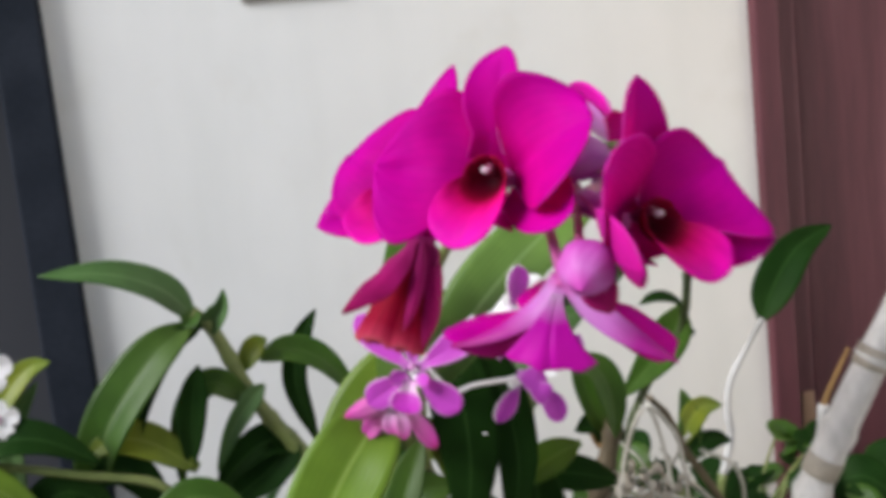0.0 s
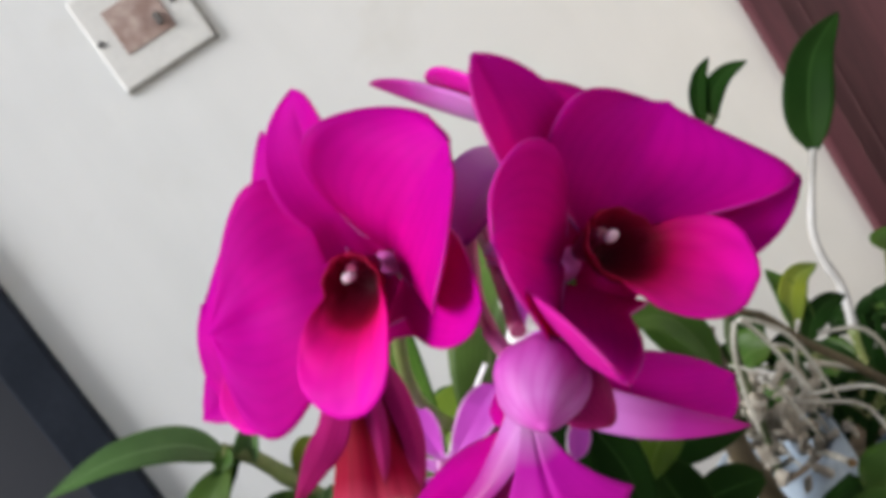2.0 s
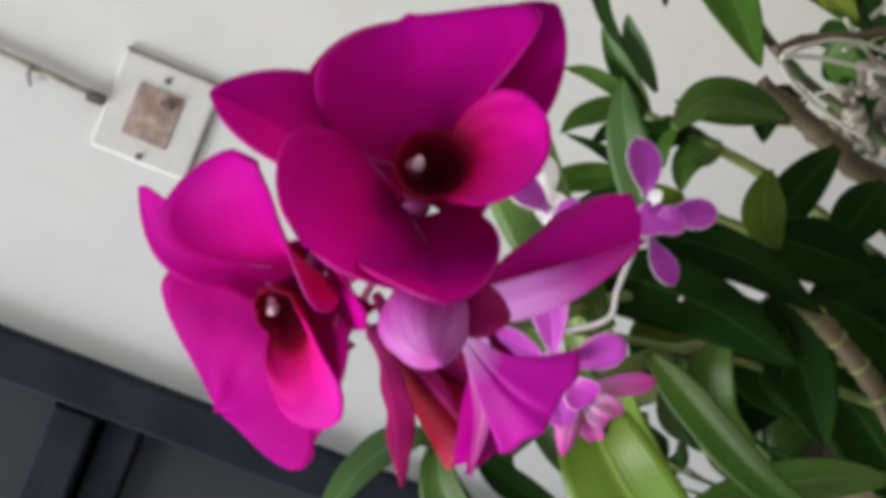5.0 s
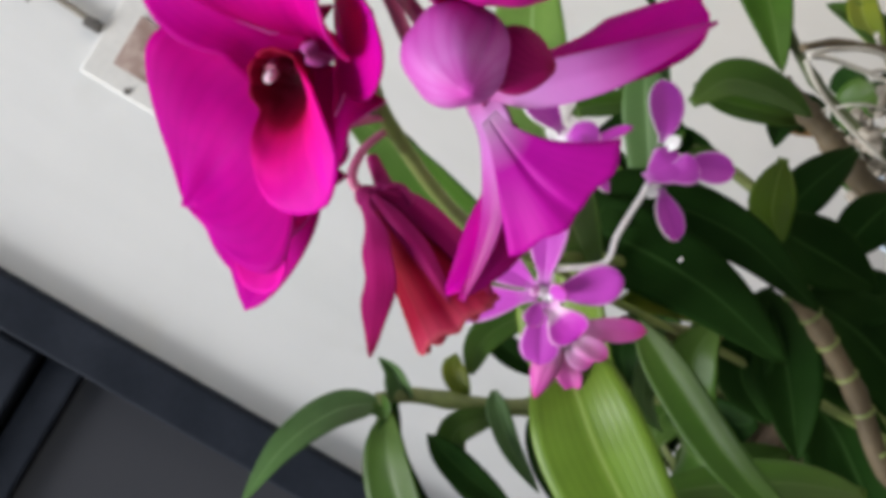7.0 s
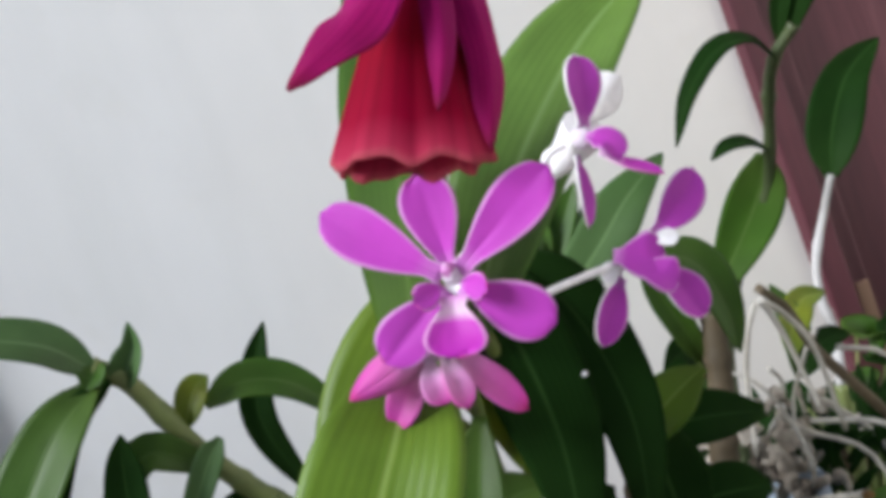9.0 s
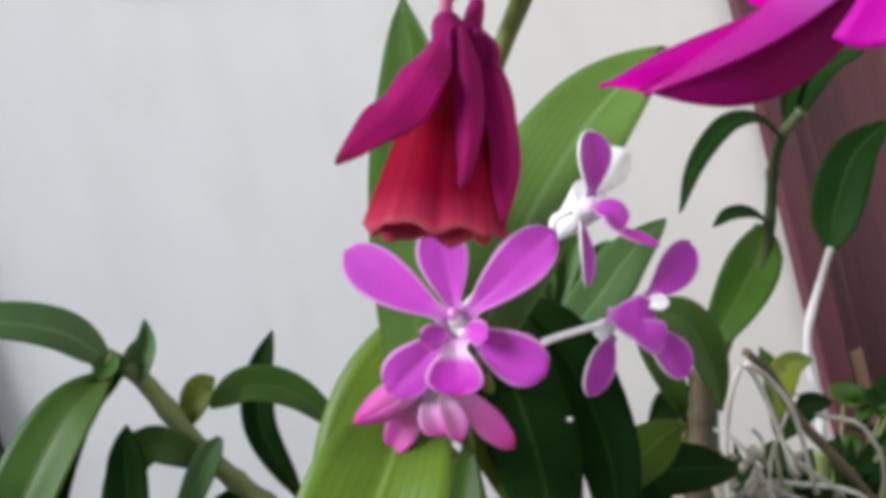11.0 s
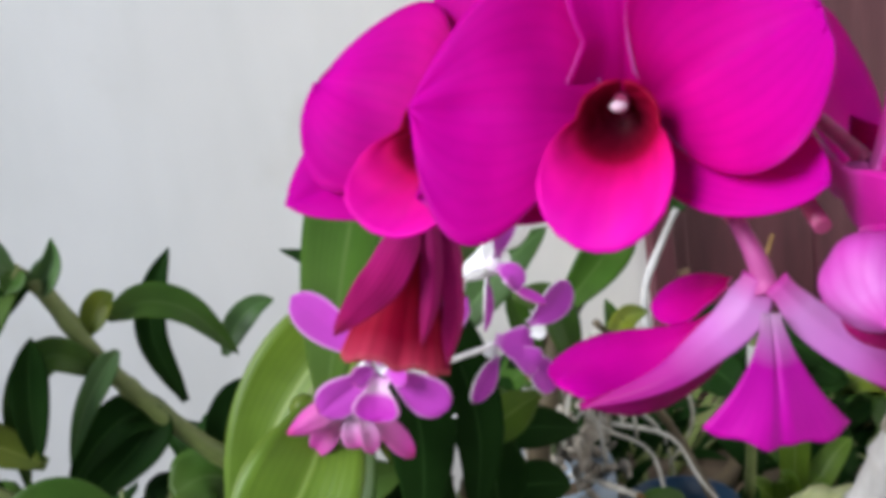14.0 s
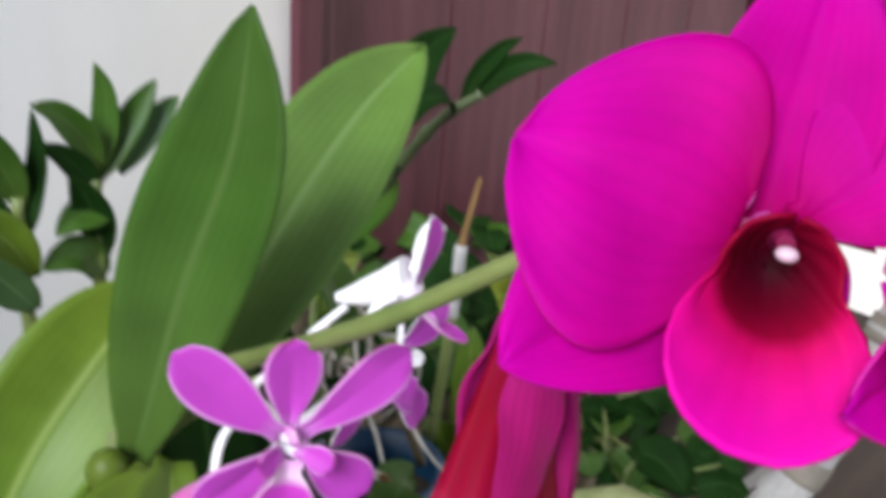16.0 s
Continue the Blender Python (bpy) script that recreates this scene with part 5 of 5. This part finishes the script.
for k, (tip, hw) in enumerate((((0.338, -0.25, 0.88), 0.008), ((0.359, -0.26, 0.885), 0.009), ((0.403, -0.25, 0.865), 0.011), ((0.39, -0.24, 0.93), 0.01), ((0.425, -0.25, 0.885), 0.009), ((0.438, -0.26, 0.82), 0.009), ((0.35, -0.3, 0.86), 0.01), ((0.4, -0.3, 0.87), 0.01), ((0.33, -0.22, 0.85), 0.009))):
    b = Vector((0.33, -0.3, 0.862))
    t = Vector(tip) + Vector((-0.044, -0.05, 0.037))
    part("leaf", blade([b, b.lerp(t, 0.4) + Vector((0, 0, 0.012)), b.lerp(t, 0.75) + Vector((0, 0, 0.01)), t], hw, (-0.5, -0.5, 0.7), seed=k, nu=14, nv=8), (LEAF_LIGHT, LEAF_LIGHT), rosette)


def round_leaf_plant(name, base, label, spread, height, count, seed, mats, hw=0.026):
    rng = random.Random(seed)
    pl = thing(name, base, label, "plant")
    b = Vector(base)
    for k in range(count):
        a = rng.uniform(0, 6.283)
        r = spread * math.sqrt(rng.random())
        tip = b + Vector((r * math.cos(a), r * math.sin(a) * 0.7, height * rng.uniform(0.35, 1.0)))
        part("stalk", tube(bmesh.new(), [b + Vector((0.02 * math.cos(a), 0.02 * math.sin(a), 0)), b.lerp(tip, 0.6) + Vector((0, 0, 0.01)), tip], 0.0018, 0.0012, 8, 6), CANE, pl)
        d = Vector((math.cos(a) + rng.uniform(-0.5, 0.5), math.sin(a) + rng.uniform(-0.5, 0.5), rng.uniform(-0.5, 0.2))).normalized()
        ln = hw * rng.uniform(1.7, 2.4)
        m = mats[k % len(mats)]
        part("leaf", blade([tip, tip + d * ln * 0.5 + Vector((0, 0, 0.006)), tip + d * ln - Vector((0, 0, 0.006))], hw * rng.uniform(0.7, 1.0), (-0.4 + rng.uniform(-0.3, 0.3), -0.6, 0.7), seed=k, wide_at=rng.uniform(0.34, 0.5), blunt=rng.uniform(0.85, 1.35), nu=12, nv=8, wave=0.08, fold=rng.uniform(0.1, 0.4)), (m, m), pl)
    return pl


door_plant = round_leaf_plant("broadleaf_plant", (0.6, -0.15, 0.80), "bushy plant with rounded dark green leaves by the door", 0.2, 0.06, 78, 11, (LEAF, LEAF_DARK_SHADED, LEAF, LEAF_YELLOW, LEAF_DARK_SHADED, LEAF))
part("flower_stalk", tube(bmesh.new(), [(0.56, -0.15, 0.80), (0.602, -0.15, 0.883), (0.626, -0.15, 0.937)], 0.002, 0.001, 12, 6), CANE, door_plant)
for d in ((-0.012, 0.012), (0.012, 0.014), (0.0, 0.02)):
    part("seed_head", tube(bmesh.new(), [(0.626, -0.15, 0.937), (0.626 + d[0], -0.15, 0.937 + d[1])], 0.001, 0.003, 6, 6), LEAF_GREY, door_plant)
low_plant = round_leaf_plant("low_broadleaf_plant", (0.49, -0.28, 0.80), "low leafy plant with mid green rounded leaves in a pot", 0.13, 0.075, 34, 5, (LEAF, LEAF_DARK_SHADED, LEAF_DARK_SHADED), 0.022)
spare_plant = round_leaf_plant("shaded_leafy_plant", (0.3, -0.17, 0.86), "dark leafy plant growing between the pots", 0.12, 0.1, 34, 8, (LEAF_DARK_SHADED, LEAF_DARK_SHADED, LEAF), 0.02)
round_leaf_plant("creeping_leafy_plant", (0.26, -0.36, 0.86), "low dark green leafy plant beside the blue pot", 0.05, 0.07, 20, 31, (LEAF_DARK_SHADED, LEAF, LEAF_DARK_SHADED), 0.015)
round_leaf_plant("trailing_leafy_plant", (0.125, -0.415, 0.92), "low dark leafy plant in front of the pale pot", 0.04, 0.08, 20, 17, (LEAF_DARK_SHADED, LEAF_DARK_SHADED, LEAF), 0.016)
round_leaf_plant("shady_leafy_plant", (0.45, -0.22, 0.82), "dark leafy plant under the door", 0.13, 0.05, 26, 44, (LEAF_DARK_SHADED, LEAF_DARK_SHADED, LEAF), 0.022)
round_leaf_plant("corner_leafy_plant", (0.43, -0.36, 0.8), "leafy dark green plant at the end of the bench", 0.1, 0.06, 30, 52, (LEAF_DARK_SHADED, LEAF, LEAF_DARK_SHADED), 0.02)
window_plant = round_leaf_plant("dark_leafy_plant", (-0.08, -0.2, 0.9), "dark leafy plant under the wall", 0.12, 0.1, 26, 21, (LEAF_DARK_SHADED, LEAF_DARK_SHADED, LEAF), 0.022)

spiky = thing("spiky_plant", (0.213, -0.3, 0.94), "small dark green plant with narrow spiky leaves", "plant")
rng = random.Random(4)
for k in range(40):
    a, e = rng.uniform(0, 6.283), rng.uniform(0.3, 1.2)
    b = Vector((0.213 + rng.uniform(-0.03, 0.03), -0.3 + rng.uniform(-0.02, 0.02), 0.952 + rng.uniform(0, 0.03)))
    d = Vector((math.cos(a) * math.cos(e), math.sin(a) * math.cos(e), math.sin(e))) * rng.uniform(0.025, 0.05)
    part("leaf", blade([b, b + d * 0.5 + Vector((0, 0, 0.004)), b + d], 0.0032, (-0.2, -0.8, 0.5), seed=k, nu=8, nv=4), (LEAF_DARK_SHADED, LEAF_DARK_SHADED), spiky)


# ---- pots, husk and roots ----
def pot(name, at, r, h, mat, label, flare=0.78):
    p = thing(name, at, label, "pot", "flower pots")
    prof = [(r * flare, 0.0), (r * 0.94, h * 0.82), (r, h * 0.82), (r * 1.02, h * 0.9), (r * 1.01, h), (r * 0.93, h), (r * 0.9, h * 0.85), (r * 0.72, 0.012)]
    bm = bmesh.new()
    n = 40
    loops = [[bm.verts.new((at[0] + rr * math.cos(2 * math.pi * i / n), at[1] + rr * math.sin(2 * math.pi * i / n), at[2] + zz)) for i in range(n)] for rr, zz in prof]
    for la, lb in zip(loops, loops[1:]):
        for i in range(n):
            bm.faces.new((la[i], la[(i + 1) % n], lb[(i + 1) % n], lb[i])).smooth = True
    bm.faces.new(loops[0][::-1])
    bm.faces.new(loops[-1])
    part("body", bm, mat, p)
    bm = bmesh.new()
    bmesh.ops.create_circle(bm, cap_ends=True, segments=40, radius=r * 0.915, matrix=Matrix.Translation((at[0], at[1], at[2] + h * 0.86)))
    bmesh.ops.inset_region(bm, faces=bm.faces, thickness=r * 0.3)
    bmesh.ops.subdivide_edges(bm, edges=bm.edges, cuts=3, use_grid_fill=True)
    for v in bm.verts:
        v.co.z += 0.01 * noise.noise(v.co * 45)
    part("growing_medium", bm, HUSK, p, "brown coconut husk chips")
    return p


pot("pale_blue_pot", (0.15, -0.318, 0.79), 0.036, 0.198, POT_PALE, "pale blue plastic pot with husk")
pot("clay_pot", (0.02, -0.44, 0.79), 0.058, 0.15, CANE_BROWN, "brown clay pot with husk")
pot("dark_blue_pot", (0.215, -0.345, 0.79), 0.034, 0.163, POT_BLUE, "dark blue plastic pot")
pot("brown_pot", (0.02, -0.25, 0.79), 0.08, 0.15, CANE_BROWN, "brown clay pot with husk")
pot("window_pot", (-0.16, -0.3, 0.79), 0.07, 0.15, POT_PALE, "pale plastic pot with husk")
pot("door_pot", (0.6, -0.15, 0.79), 0.09, 0.05, CANE_BROWN, "low brown clay pot by the door")
pot("low_pot", (0.36, -0.3, 0.79), 0.075, 0.078, CANE_BROWN, "low brown clay pot with small plants")
pot("shaded_pot", (0.3, -0.16, 0.79), 0.075, 0.09, CANE_BROWN, "brown clay pot in the shade")
pot("front_pot", (0.13, -0.43, 0.79), 0.055, 0.15, CANE_BROWN, "brown pot with a thick cane")

roots = thing("aerial_roots", (0.15, -0.36, 0.95), "few dry pale grey aerial roots hanging over the pot", "roots")
rng = random.Random(2)
for a, b, c in (((0.148, -0.389, 1.091), (0.138, -0.38, 1.06), (0.134, -0.375, 1.03)), ((0.15, -0.389, 1.091), (0.16, -0.382, 1.065), (0.166, -0.378, 1.035)), ((0.152, -0.388, 1.09), (0.172, -0.378, 1.06), (0.178, -0.37, 1.02))):
    part("root", tube(bmesh.new(), [a, Vector(a).lerp(Vector(b), 0.5) + Vector((0, 0, 0.004)), b, c], 0.0013, 0.001, 14, 6), ROOT, roots)
for k in range(9):
    a = Vector((0.155 + rng.uniform(-0.025, 0.035), -0.35 + rng.uniform(-0.03, 0.04), 1.045 + rng.uniform(-0.03, 0.02)))
    b = a + Vector((rng.uniform(-0.03, 0.045), rng.uniform(-0.03, 0.03), -rng.uniform(0.02, 0.05)))
    c = b + Vector((rng.uniform(-0.02, 0.02), rng.uniform(-0.03, 0.03), -rng.uniform(0.02, 0.05)))
    part("root", tube(bmesh.new(), [a, a.lerp(b, 0.5) + Vector((rng.uniform(-0.012, 0.012), 0, 0.006)), b, c], rng.uniform(0.0008, 0.0022), 0.0008, 12, 6), ROOT, roots)


stick = thing("dry_stick", (0.165, -0.34, 0.98), "short pale dry stick lying across the pots", "stick")
part("stem", tube(bmesh.new(), [(0.175, -0.288, 0.961), (0.166, -0.345, 0.986), (0.153, -0.41, 1.013)], 0.0019, 0.0016, 14, rings=3, swell=0.3), ROOT, stick)
part("tip", tube(bmesh.new(), [(0.153, -0.41, 1.013), (0.1521, -0.415, 1.015)], 0.0019, 0.0012, 4), BRACT, stick, "broken brown tip")
# husk block and chips round the roots
rng = random.Random(9)
chips = thing("husk_chips", (0.16, -0.33, 0.96), "heap of brown coconut husk chips round the orchid roots", "husk", kind="stuff")
bm = bmesh.new()
for k in range(130):
    c = Vector((0.155 + max(-0.03, min(0.03, rng.gauss(0, 0.016))), -0.33 + rng.gauss(0, 0.014), 0.985 + min(0.045, abs(rng.gauss(0, 0.035)))))
    r = bmesh.ops.create_cube(bm, size=1.0, matrix=Matrix.LocRotScale(c, Euler([rng.uniform(0, 3) for _ in range(3)]), (rng.uniform(0.006, 0.014), rng.uniform(0.003, 0.007), rng.uniform(0.002, 0.005))))
bmesh.ops.bevel(bm, geom=bm.edges[:], offset=0.0012, segments=1, affect="EDGES")
part("chips", bm, CHIP, chips)
